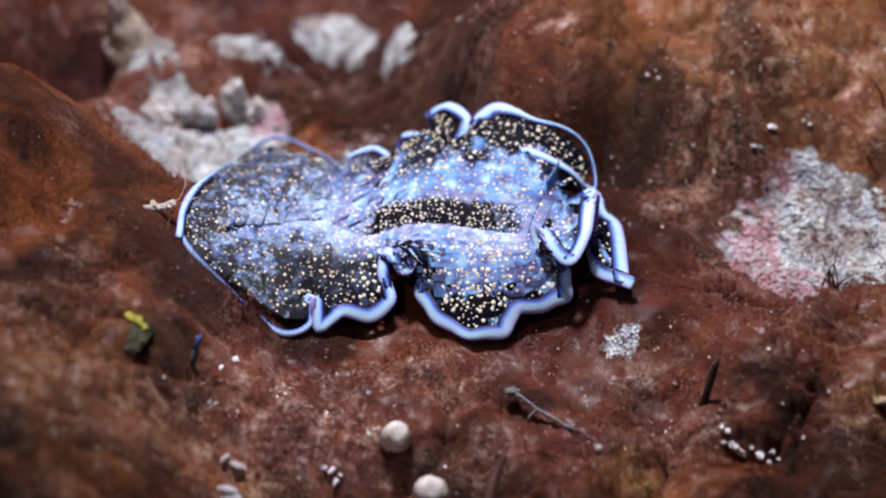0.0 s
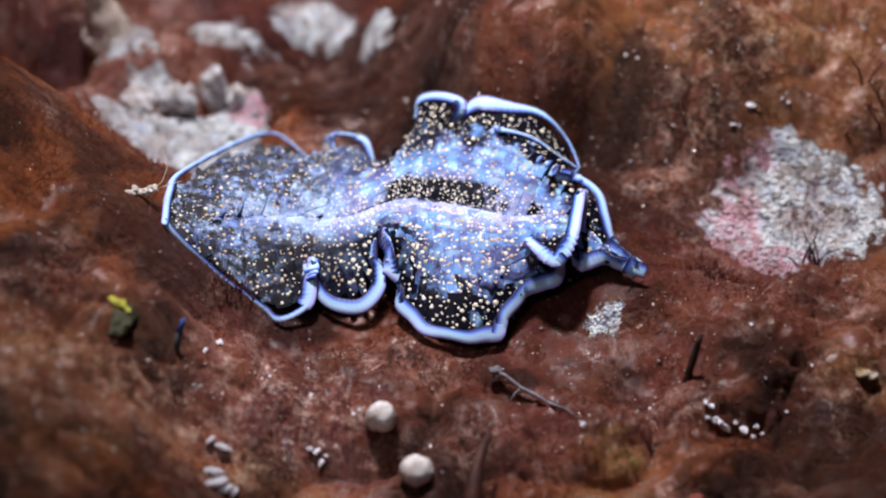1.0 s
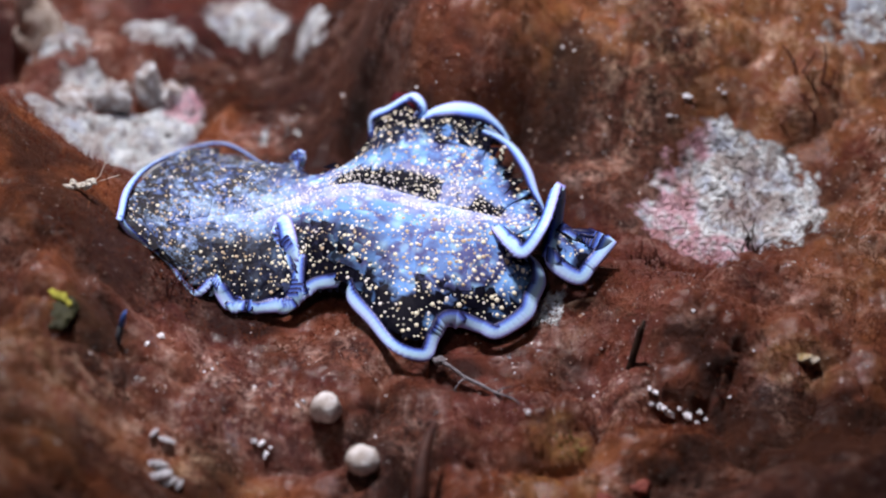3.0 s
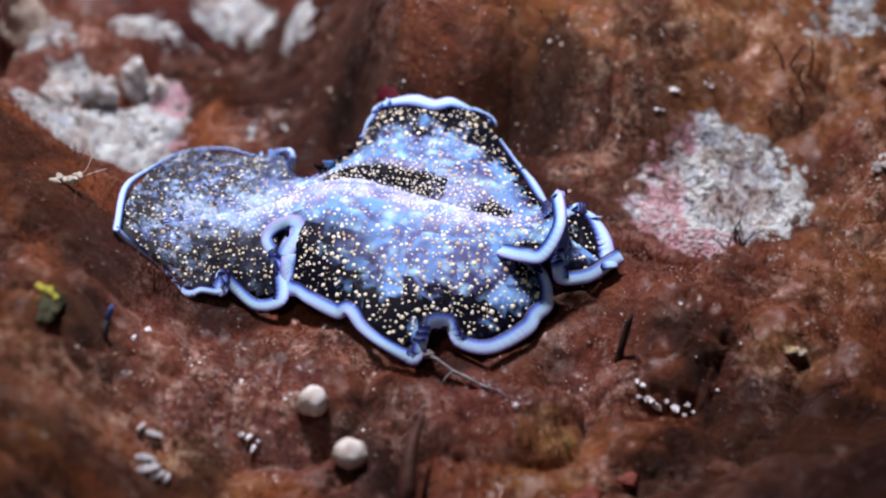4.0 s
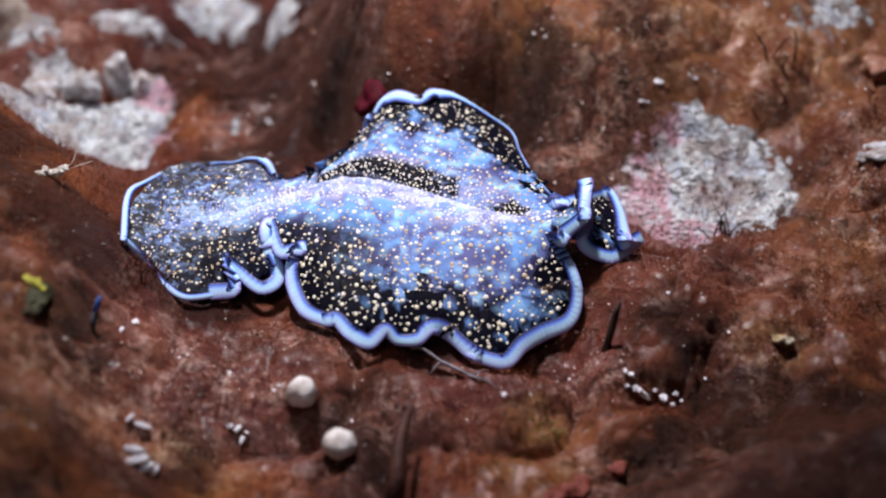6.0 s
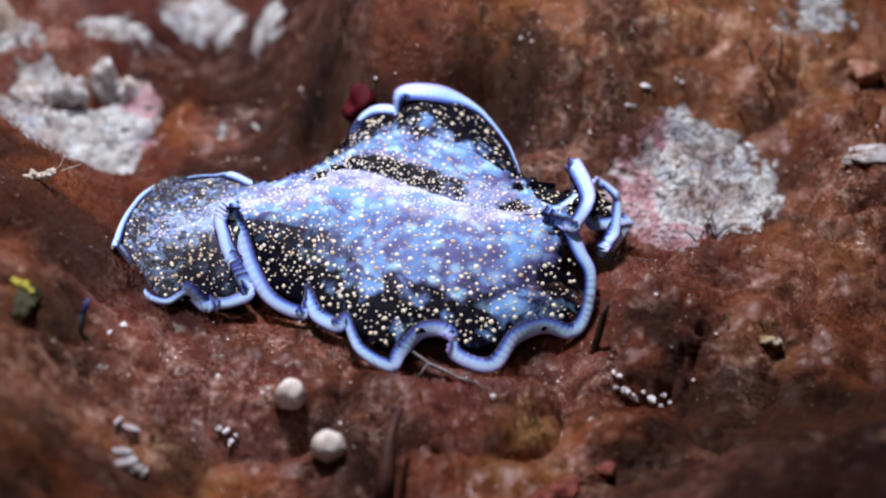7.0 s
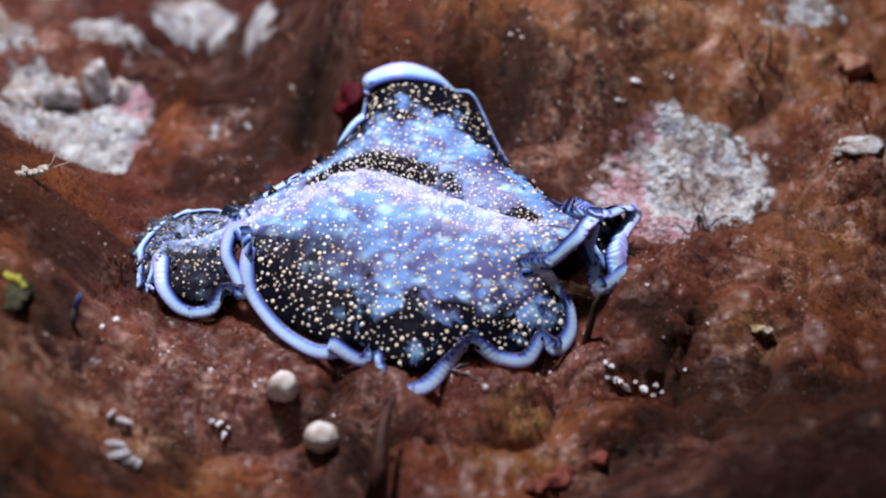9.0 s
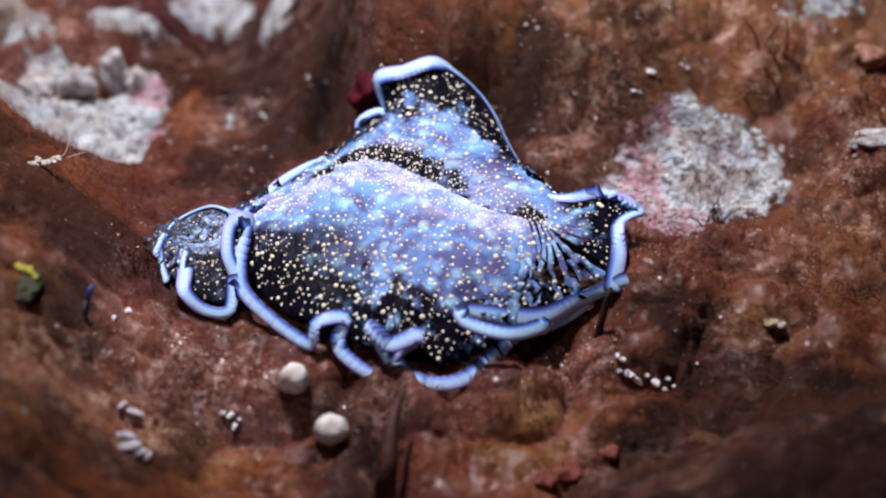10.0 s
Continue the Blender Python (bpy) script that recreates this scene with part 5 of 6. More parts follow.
def plain(name, colour, second, rough=0.4, scale=2500):
    g = Graph(name)
    p = g.place()
    n = g.noise(p, scale, 4, 0.7)
    g.bump(n, 0.4, 0.0002)
    return g.done(g.mix(n, colour, second), rough)


SKIN, RIM = skin_material(), rim_material()
GOLD = plain("gold_spot", (0.76, 0.68, 0.42), (0.96, 0.93, 0.80), 0.5)
PEARL = plain("pearl_spot", (0.70, 0.64, 0.52), (0.92, 0.90, 0.90), 0.5)
AMBER = plain("amber_spot", (0.44, 0.31, 0.17), (0.66, 0.53, 0.36), 0.5)
UNDER = plain("underside", (0.010, 0.012, 0.035), (0.03, 0.035, 0.09), 0.5)


def spot(bm, x, y, z, r, mat):
    """A low dome of twelve faces."""
    top = bm.verts.new((x, y, z + r * 0.45))
    rings = []
    for rr, zz in ((0.62, 0.34), (1.0, 0.0)):
        rings.append([bm.verts.new((x + r * rr * math.cos(a), y + r * rr * math.sin(a), z + r * zz)) for a in [k * math.tau / 6 for k in range(6)]])
    for k in range(6):
        j = (k + 1) % 6
        bm.faces.new((top, rings[0][k], rings[0][j])).material_index = mat
        bm.faces.new((rings[0][k], rings[1][k], rings[1][j], rings[0][j])).material_index = mat


CUTS = (-1.35, -1.0, -0.5, 0.0, 0.5, 1.0, 1.35)            # 1 is the edge shared with the next pad


def pad_mesh(name, shape, chart, outs, mats, spots, places, far):
    """A pad of skin. shape: grid of local points in millimetres; chart: the same points on the skin's map; outs: nearness to the margin."""
    bm = bmesh.new()
    body = bm.verts.layers.float_vector.new("body")
    outward = bm.verts.layers.float.new("outward")
    tailward = bm.verts.layers.float.new("along")
    beyond = bm.verts.layers.float.new("far")
    n = len(CUTS) - 1
    tops, floor = [], []
    for side, grid in ((0.0, tops), (-0.13, floor)):
        for j in range(n + 1):
            line = []
            for i in range(n + 1):
                lip = -0.08 if i in (0, n) or j in (0, n) else 0.0
                vert = bm.verts.new(Vector(shape[i, j]) + Vector((0, 0, lip + side)))
                vert[body], vert[outward], vert[tailward], vert[beyond] = chart[i, j], outs[j], places[i], far
                line.append(vert)
            grid.append(line)
        for j in range(n):
            for i in range(n):
                q = (grid[j][i], grid[j][i + 1], grid[j + 1][i + 1], grid[j + 1][i])
                f = bm.faces.new(q if side == 0 else q[::-1])
                f.material_index = 0 if side == 0 else 1
                f.smooth = 0 < i < n - 1 and 0 < j < n - 1
    ring = [(0, i) for i in range(n)] + [(j, n) for j in range(n)] + [(n, i) for i in range(n, 0, -1)] + [(j, 0) for j in range(n, 0, -1)]
    for k, (j, i) in enumerate(ring):
        j2, i2 = ring[(k + 1) % len(ring)]
        bm.faces.new((tops[j][i], floor[j][i], floor[j2][i2], tops[j2][i2]))
    for u, v, r, m in spots:
        fi, fj = np.interp(u, CUTS, range(n + 1)), np.interp(v, CUTS, range(n + 1))
        i, j = min(int(fi), n - 1), min(int(fj), n - 1)
        a, b = fi - i, fj - j
        p = shape[i, j] * (1 - a) * (1 - b) + shape[i + 1, j] * a * (1 - b) + shape[i, j + 1] * (1 - a) * b + shape[i + 1, j + 1] * a * b
        spot(bm, p[0], p[1], p[2] - 0.03, r, m)
    return pad_data(name, bm, mats)


def rim_mesh(name, lx, ly, chart):
    """A rounded bead of the margin, lx long and ly wide, in millimetres."""
    bm = bmesh.new()
    body = bm.verts.layers.float_vector.new("body")
    outward = bm.verts.layers.float.new("outward")
    around, rings, inset = 10, [], min(0.0, (1.45 - ly) / 2)
    for u, taper, flat in ((-1.0, 0.86, 0.25), (-0.8, 0.96, 0.7), (-0.45, 0.99, 0.95), (0.0, 1.0, 1.0), (0.45, 0.99, 0.95), (0.8, 0.96, 0.7), (1.0, 0.86, 0.25)):
        ring = []
        for k in range(around):
            a = k / around * math.tau
            v = math.cos(a)
            vert = bm.verts.new((u * lx / 2, v * ly / 2 * taper + inset, 0.25 * math.sin(a) * flat))
            vert[body] = tuple(chart + np.array((u * lx / 2, v * ly / 2, 0)))
            vert[outward] = (v + 1) / 2
            ring.append(vert)
        rings.append(ring)
    for a, b in zip(rings, rings[1:]):
        for k in range(around):
            bm.faces.new((a[k], b[k], b[(k + 1) % around], a[(k + 1) % around])).smooth = True
    bm.faces.new(rings[0])
    bm.faces.new(rings[-1][::-1])
    bmesh.ops.recalc_face_normals(bm, faces=bm.faces[:])
    return pad_data(name, bm, (RIM,))


def pad_data(name, bm, mats):
    me = bpy.data.meshes.new(name)
    bm.to_mesh(me)
    bm.free()
    for m in mats:
        me.materials.append(m)
    for v in me.vertices:
        v.co *= MM
    return me


# name of each row of pads from back to margin, and how many columns one pad spans
ROWS = [("back_patch", 4), ("back_patch", 4), ("shoulder_patch", 4), ("flank_patch", 3), ("flank_patch", 3), ("dark_band", 2), ("dark_band", 2), ("margin_frill", 1)]
STEPS = [0, 0.5, 1, 1.5, 2, 2.5, 3, 3.5, 4, 4.5, 5, 5.5, 6, 6.5, 7, 7.5, 8, 8.5, 9, 9.5, 10]
MOVING = []


def pad_turn(x, y, rim, level):
    """The turn of a pad from the run of the margin (x) and the way outwards (y)."""
    y, up = y.normalized(), Vector((0, -0.6, 0.8))
    nrm = x.cross(y)
    if nrm.length > 1e-6:
        nrm.normalize()
    if nrm.dot(up) < 0:
        nrm = -nrm
    nrm = (nrm + level * up).normalized()
    if rim:
        x = x.normalized() if x.length > 1e-6 else y.cross(nrm)
        y2 = nrm.cross(x).normalized()
        if y2.dot(y) < 0:
            x, y2 = -x, -y2
        return Matrix((x, y2, x.cross(y2).normalized())).transposed().to_quaternion()
    y2 = (y - nrm * y.dot(nrm)).normalized()
    return Matrix((y2.cross(nrm), y2, nrm)).transposed().to_quaternion()


def bilinear(grid, fi, fj):
    """grid[..., i, j, 3] read at fractional places."""
    ni, nj = grid.shape[-3], grid.shape[-2]
    fi, fj = np.clip(fi, 0, ni - 1.001), np.clip(fj, 0, nj - 1.001)
    i, j = fi.astype(int), fj.astype(int)
    a, b = (fi - i)[:, None, None], (fj - j)[None, :, None]
    I, J = i[:, None], j[None, :]
    return grid[..., I, J, :] * (1 - a) * (1 - b) + grid[..., I + 1, J, :] * a * (1 - b) + grid[..., I, J + 1, :] * (1 - a) * b + grid[..., I + 1, J + 1, :] * a * b


DENSITY = {"dark_band": 2.1, "flank_patch": 1.8, "shoulder_patch": 2.0, "back_patch": 6.0}


def some_spots(name, lx, ly, place, rng):
    spots = []
    for _ in range(int(lx * ly * 0.95 * DENSITY[name] + rng.random())):
        if name == "back_patch":
            size, kind = rng.uniform(0.10, 0.25), 3 if rng.random() < 0.7 else 2
        else:
            size = min(rng.uniform(0.13, 0.40), rng.uniform(0.13, 0.42))
            chance = rng.random()
            kind = 2 if chance < (0.8 if name == "dark_band" else 0.4) else 4 if chance < 0.85 and name != "dark_band" else 3
        if place < 0.22:
            size, kind = size * 0.85, 4 if rng.random() < 0.25 else kind
        u, v = rng.uniform(-0.95, 0.95), rng.uniform(-0.95, 0.95)
        if all(math.hypot((u - a) * lx / 2, (v - b) * ly / 2) > size + c + (0.0 if name == "back_patch" else 0.1) for a, b, c, _ in spots):
            spots.append((u, v, size, kind))
    return spots


def flatworm():
    worm = tagged(new("flatworm"), "black and pale blue flatworm, gold spots, frilled blue margin", "flatworm")
    rng = random.Random(7)
    cuts = np.array(CUTS)
    for side in ("near", "far"):
        stack = np.stack([glide(sheet, t, side) for t in STEPS])
        edge = np.stack([glide(hem, t, side) for t in STEPS])
        chart = stack.mean(0)
        # the way outwards along the margin, evened out between neighbours
        centre = (edge[:, 1:] + edge[:, :-1]) / 2
        inner = np.repeat((stack[:, 1:, -1 - SUB] + stack[:, :-1, -1 - SUB]) / 2, 2, axis=1)
        raw = (centre - inner) / (np.linalg.norm(centre - inner, axis=2, keepdims=True) + 1e-6)
        padded = np.pad(raw, ((0, 0), (6, 6), (0, 0)), mode="edge")
        weight = np.exp(-0.5 * (np.arange(-6, 7) / 2.6) ** 2)
        outwards = sum(w * padded[:, k:k + raw.shape[1]] for k, w in enumerate(weight))
        for r, (name, wide) in enumerate(ROWS):
            rim = name == "margin_frill"
            if rim and side == "far":
                name = "far_margin_frill"
            for c in range(0, COLUMNS[side] * (2 if rim else 1), wide):
                place = c / COLUMNS[side]
                fi, fj = c + wide * (0.5 + 0.5 * cuts), np.minimum(SUB * (r + 0.5 + 0.5 * cuts), 7.1 * SUB + 0.02 * cuts)
                if rim:
                    middle, along = (edge[:, c] + edge[:, c + 1]) / 2, edge[:, c + 1] - edge[:, c]
                    across = outwards[:, c]
                else:
                    corner = bilinear(stack, np.array([c - 0.8 * wide, c + 1.8 * wide]), fj[[0, 6]])
                    along = corner[:, 1].mean(1) - corner[:, 0].mean(1)
                    across = corner[:, :, 1].mean(1) - corner[:, :, 0].mean(1)
                    cloth = bilinear(stack, fi, fj)
                    middle = cloth[:, 1:6, 1:6].mean((1, 2))
                rows, turns, last = [], [], None
                for k, t in enumerate(STEPS):
                    q = pad_turn(Vector(along[k]), Vector(across[k]), rim, 0.4 if rim else 0.5 if place < 0.14 else 0.3 if side == "far" else 0.15)
                    if last is not None:
                        if q.dot(last) < 0:
                            q = -q
                        turn = 2 * math.acos(min(1.0, abs(q.dot(last))))
                        if turn > radians(75):
                            q = last.slerp(q, radians(75) / turn)
                    last = q
                    turns.append(np.array(q.to_matrix()))
                    lift = q @ Vector((0, 0, 0.35 if rim else 0.0))      # the hem lies on the skin
                    rows.append((t, Matrix.Translation((Vector(middle[k]) + lift) * MM) @ q.to_matrix().to_4x4()))
                if rim:
                    lx = min(4.5, float(np.quantile(np.linalg.norm(along, axis=1), 0.92)) * 1.2 + 0.6)
                    wave = 0.55 * math.sin(c * 0.21 + 1) + 0.45 * math.sin(c * 0.083 + (2 if side == "far" else 0))
                    ly = 1.95 + 0.45 * wave
                    if side == "near" and c < 34:                      # hardly any hem round the tail
                        ly = 0.9
                    if side == "far":                                  # broad blue cap on the tall lobe, a thin hem down its front and round the tail
                        ly += 1.3 * math.exp(-((c - 131) / 11) ** 2)
                        ly = 0.5 + (ly - 0.5) * (1 - math.exp(-((c - 154) / 20) ** 4))
                        if c < 44:
                            ly = 0.6 if c > 18 else 1.0
                    me = rim_mesh(name, lx, ly, chart[c // 2, -1])
                else:
                    local = np.einsum("kijx,kxy->kijy", cloth - middle[:, None, None], np.stack(turns))
                    shape = np.median(local, 0)
                    shape[..., 2] *= 0.3 if place > 0.82 or place < 0.10 else 0.85        # skin that folds up tightly stays flat
                    often, most = (0.94, 1.6 if side == "near" else 1.1) if place < 0.2 else (0.93, 1.6 if place < 0.82 else 1.0)
                    for axis, run in ((0, cloth[:, 5, 3] - cloth[:, 1, 3]), (1, cloth[:, 3, 5] - cloth[:, 3, 1])):          # long enough for the moments when the skin is stretched
                        span = np.linalg.norm(run, axis=1)
                        shape[..., axis] *= min(most, max(1.0, float(np.quantile(span, often) / np.median(span))))
                    lx, ly = np.linalg.norm(shape[5, 3] - shape[1, 3]), np.linalg.norm(shape[3, 5] - shape[3, 1])
                    outs = np.interp(np.clip(fj / SUB, 0, 8), np.arange(9), RIB)
                    me = pad_mesh(name, shape, bilinear(chart, fi, fj), outs, (SKIN, UNDER, GOLD, PEARL, AMBER), some_spots(name, lx, ly, place, rng), fi / COLUMNS[side], float(side == "far"))
                ob = new(name, me)
                ob.parent = worm
                MOVING.append((ob, rows))
    return worm


flatworm()

# ---- small things on the rock ----


def height(x, y):
    return float(rock(np.array([float(x)]), np.array([float(y)]))[0])


def finish(name, bm, mats, parent=None, smooth=True):
    me = bpy.data.meshes.new(name)
    for f in bm.faces:
        f.smooth = smooth
    bm.to_mesh(me)
    bm.free()
    for v in me.vertices:
        v.co *= MM
    for m in mats if isinstance(mats, (tuple, list)) else (mats,):
        me.materials.append(m)
    ob = new(name, me)
    if parent:
        ob.parent = parent
    return ob


def part(name, bm, material, parent, label=""):
    return tagged(finish(name, bm, material, parent), label)


def lump(size, seed, rough=0.15, detail=3, crisp=1.0):
    """A weathered, uneven pebble shape; size: half-lengths in millimetres."""
    bm = bmesh.new()
    bmesh.ops.create_icosphere(bm, subdivisions=detail, radius=1.0)
    off = Vector((seed * 3.1, seed * 1.7, seed * 0.9))
    for v in bm.verts:
        d = noise.fractal(v.co * 1.1 * crisp + off, 0.8, 2.0, 4) * rough * 1.6
        c = v.co * (1 + d)
        v.co = Vector((c.x * size[0], c.y * size[1], c.z * size[2]))
    return bm


def tube(points, radii, sides=7, bm=None):
    """A rod along points, in millimetres."""
    bm = bm or bmesh.new()
    pts = [Vector(p) for p in points]
    rings = []
    for k, p in enumerate(pts):
        d = (pts[min(k + 1, len(pts) - 1)] - pts[max(k - 1, 0)]).normalized()
        a = d.cross(Vector((0.3, 0.2, 1)) if abs(d.z) < 0.9 else Vector((1, 0.1, 0))).normalized()
        b = d.cross(a)
        rings.append([bm.verts.new(p + radii[k] * (a * math.cos(q) + b * math.sin(q))) for q in [i * math.tau / sides for i in range(sides)]])
    for r0, r1 in zip(rings, rings[1:]):
        for i in range(sides):
            bm.faces.new((r0[i], r0[(i + 1) % sides], r1[(i + 1) % sides], r1[i]))
    bm.faces.new(rings[0][::-1])
    bm.faces.new(rings[-1])
    return bm


def mottled(name, a, b, c, scale=700, rough=0.6, gloss=0.3):
    """Stone or shell in two tones with darker stains."""
    g = Graph(name)
    p = g.place()
    n1, n2 = g.noise(p, scale, 5, 0.65), g.noise(p, scale * 3.7, 4, 0.7)
    col = g.mix(g.ramp(n1, (0.38, 0.0), (0.62, 1.0)), a, b)
    col = g.mix(g.ramp(n2, (0.56, 0.0), (0.68, 0.8)), col, c)
    g.bump(g.math("ADD", n1, n2), 0.5, 0.0003)
    return g.done(col, rough, Specular_IOR_Level=gloss)


PEBBLE = mottled("pale_pebble", (0.50, 0.46, 0.44), (0.72, 0.72, 0.74), (0.26, 0.17, 0.13))
CREAM = mottled("cream_pebble", (0.48, 0.42, 0.37), (0.86, 0.87, 0.88), (0.34, 0.20, 0.12), 420)
SHELL = mottled("shell_grit", (0.72, 0.72, 0.78), (0.88, 0.88, 0.92), (0.45, 0.42, 0.45), 1200, 0.35, 0.5)
SPONGE = mottled("yellow_sponge", (0.36, 0.34, 0.03), (0.60, 0.60, 0.12), (0.12, 0.14, 0.02), 900)
GREEN_DARK = mottled("dark_green_film", (0.020, 0.022, 0.008), (0.05, 0.05, 0.018), (0.01, 0.01, 0.006), 900)
FLUFF = mottled("pale_fluff", (0.52, 0.48, 0.40), (0.74, 0.72, 0.66), (0.30, 0.26, 0.20), 2200)
BLUE = mottled("blue_blade", (0.03, 0.08, 0.34), (0.07, 0.20, 0.62), (0.05, 0.06, 0.10), 1500, 0.35)
GREY_BLADE = mottled("grey_blade", (0.045, 0.055, 0.07), (0.08, 0.09, 0.11), (0.03, 0.03, 0.04), 1500)
STALK = mottled("dark_stalk", (0.022, 0.012, 0.009), (0.05, 0.028, 0.018), (0.012, 0.008, 0.006), 900)
TWIG = mottled("dead_twig", (0.12, 0.11, 0.12), (0.22, 0.21, 0.23), (0.07, 0.04, 0.035), 1400)
TURF = mottled("filament_red", (0.075, 0.018, 0.014), (0.15, 0.042, 0.026), (0.04, 0.010, 0.008), 900, 0.6)
KNOB = mottled("grey_knob", (0.26, 0.21, 0.18), (0.60, 0.64, 0.68), (0.14, 0.08, 0.06), 600)
TAN = mottled("tan_nodule", (0.24, 0.070, 0.028), (0.50, 0.30, 0.22), (0.10, 0.025, 0.012), 800, 0.4, 0.4)
CONE = mottled("pale_cone", (0.36, 0.28, 0.22), (0.60, 0.54, 0.48), (0.20, 0.12, 0.09), 600)
CRIMSON = mottled("crimson_flesh", (0.035, 0.002, 0.006), (0.10, 0.006, 0.016), (0.03, 0.002, 0.004), 900, 0.6, 0.12)
OLIVE = mottled("olive_tuft", (0.14, 0.11, 0.02), (0.28, 0.24, 0.06), (0.07, 0.05, 0.02), 900)
OCHRE = mottled("ochre_crust", (0.40, 0.28, 0.10), (0.66, 0.60, 0.50), (0.16, 0.09, 0.03), 800)
BRICK = mottled("red_nodule", (0.15, 0.030, 0.022), (0.24, 0.06, 0.04), (0.08, 0.018, 0.012), 900)


def pebble(x, y, size, material, seed, label, sink=0.25, turn=(0, 0, 0), name="pebble", category="pebble", group="", rough=0.12):
    ob = finish(name, lump(size, seed, rough), material)
    ob.matrix_world = pose(x * MM, y * MM, (height(x, y) + size[2] * (1 - 2 * sink)) * MM, *turn)
    return tagged(ob, label, category, group)


pebble(-10.8, -16.9, (1.75, 1.7, 2.1), CREAM, 1, "pale grey rounded pebble half sunk in red turf", rough=0.10)
pebble(-5.7, -23.6, (1.85, 1.8, 1.9), CREAM, 2, "cream white rounded pebble on red turf", rough=0.08)
pebble(59.0, 28.6, (3.6, 1.8, 0.9), KNOB, 5, "dull pale grey pebble half sunk in brown turf", 0.55, turn=(0, 0, 12), rough=0.35)
pebble(59.8, 44.0, (2.2, 1.8, 2.2), TAN, 6, "tan rounded pebble high on the brown rock", 0.4, rough=0.3)
pebble(44.8, -4.0, (1.3, 1.0, 0.5), OCHRE, 10, "yellowish white lump on the brown ledge", 0.62, rough=0.45)


def chip(x, y, size, seed, turn=0.0):
    """A broken, angular bit of shell."""
    ob = finish("shell_chip", lump((size * (1 + 0.3 * math.sin(seed * 5)), size * 0.7, size * 0.5), seed, 0.5, 1, 1.6), SHELL, smooth=False)
    ob.matrix_world = pose(x * MM, y * MM, (height(x, y) + size * 0.25) * MM, 20 * math.sin(seed), 15 * math.cos(seed), turn)
    return tagged(ob, "white angular shell chip lying on red turf", "shell chip", "shell chips on the rock")


for k, (x, y, size) in enumerate([(-31.5, -9.6, 0.55), (-32.3, -12.5, 0.50), (-25.8, -12.7, 0.25), (-25.0, -12.2, 0.28), (-18.6, -20.8, 0.62), (-17.7, -20.7, 0.50), (-17.2, -21.6, 0.60), (-16.7, -21.1, 0.45), (31.0, -0.3, 0.40), (27.1, -9.2, 0.60), (26.4, -9.0, 0.35), (28.0, -10.2, 0.60), (26.8, -10.2, 0.50), (35.0, 41.2, 0.49), (34.2, 41.4, 0.32), (30.1, 40.2, 0.56), (28.0, 37.9, 0.49), (28.8, 38.0, 0.35), (-13.6, -15.6, 0.35), (-14.2, -16.0, 0.30), (36.0, -8.0, 0.30), (-5.0, -17.5, 0.25), (38.5, -3.5, 0.35), (20.0, -8.0, 0.30), (12.5, -15.0, 0.50), (27.6, -10.2, 0.50), (28.9, -10.5, 0.75), (30.1, -9.8, 0.45), (31.1, -10.4, 0.80), (32.5, -9.6, 0.50), (32.2, -10.4, 0.45), (33.3, -10.0, 0.35)]):
    chip(x, y, size, k + 3, k * 47)


def shell_valve(x, y, length, turn, label):
    """A small pointed shell half with ribs."""
    bm = bmesh.new()
    n = 12
    grid = []
    for j in range(n + 1):
        v = j / n * 2 - 1
        wide = (1 - abs(v) ** 2.2) * 0.24
        grid.append([bm.verts.new((v * length / 2, u * wide * length, 0.16 * length * (1 - u * u) * (1 - v * v) + 0.02 * length * (i % 2))) for i, u in enumerate([k / 8 * 2 - 1 for k in range(9)])])
    for a, b in zip(grid, grid[1:]):
        for i in range(8):
            bm.faces.new((a[i], b[i], b[i + 1], a[i + 1]))
    bmesh.ops.solidify(bm, geom=bm.faces[:], thickness=0.10)
    ob = finish("shell_valve", bm, SHELL)
    ob.matrix_world = pose(x * MM, y * MM, (height(x, y) + 0.35) * MM, -25, 8, turn)
    return tagged(ob, label, "shell", "pale shells by the boulder")


for x, y, length, turn, label in [
    (-28.1, -28.4, 3.0, 8, "pale ribbed shell half in brown turf"),
    (-27.5, -30.2, 3.4, 25, "bluish white ribbed shell half in brown turf"),
    (-26.4, -30.2, 2.8, 52, "small pale ribbed shell half in brown turf"),
    (-27.3, -28.6, 2.6, -14, "thin grey white shell sliver in brown turf"),
    (-25.5, -29.6, 2.2, 80, "narrow pale shell sliver on its edge"),
    (-29.2, -24.1, 1.8, 70, "white broken shell on its edge in turf"),
    (-27.8, -24.4, 2.4, -12, "white curved shell fragment lying in turf"),
]:
    shell_valve(x, y, length, turn, label)


def sponge_tuft():
    base = tagged(new("sponge"), "yellow green lobed sponge over a dark green hollow", "sponge")
    base.matrix_world = pose(-40.8 * MM, -13.6 * MM, height(-40.8, -13.6) * MM, 0, 0, -12)
    rng = random.Random(9)
    for k in range(11):
        r = rng.uniform(0.28, 0.48)
        lobe = part("lobe", lump((r, r * 0.8, r * 0.8), k + 20, 0.3), SPONGE, base)
        lobe.location = Vector((-1.3 + 0.27 * k, rng.uniform(-0.35, 0.45) - 0.12 * k, rng.uniform(0.3, 0.8))) * MM
    hollow = part("film", lump((2.2, 2.6, 0.5), 31, 0.3), GREEN_DARK, base, "dark green film")
    hollow.location = Vector((0.4, -2.4, 0.0)) * MM


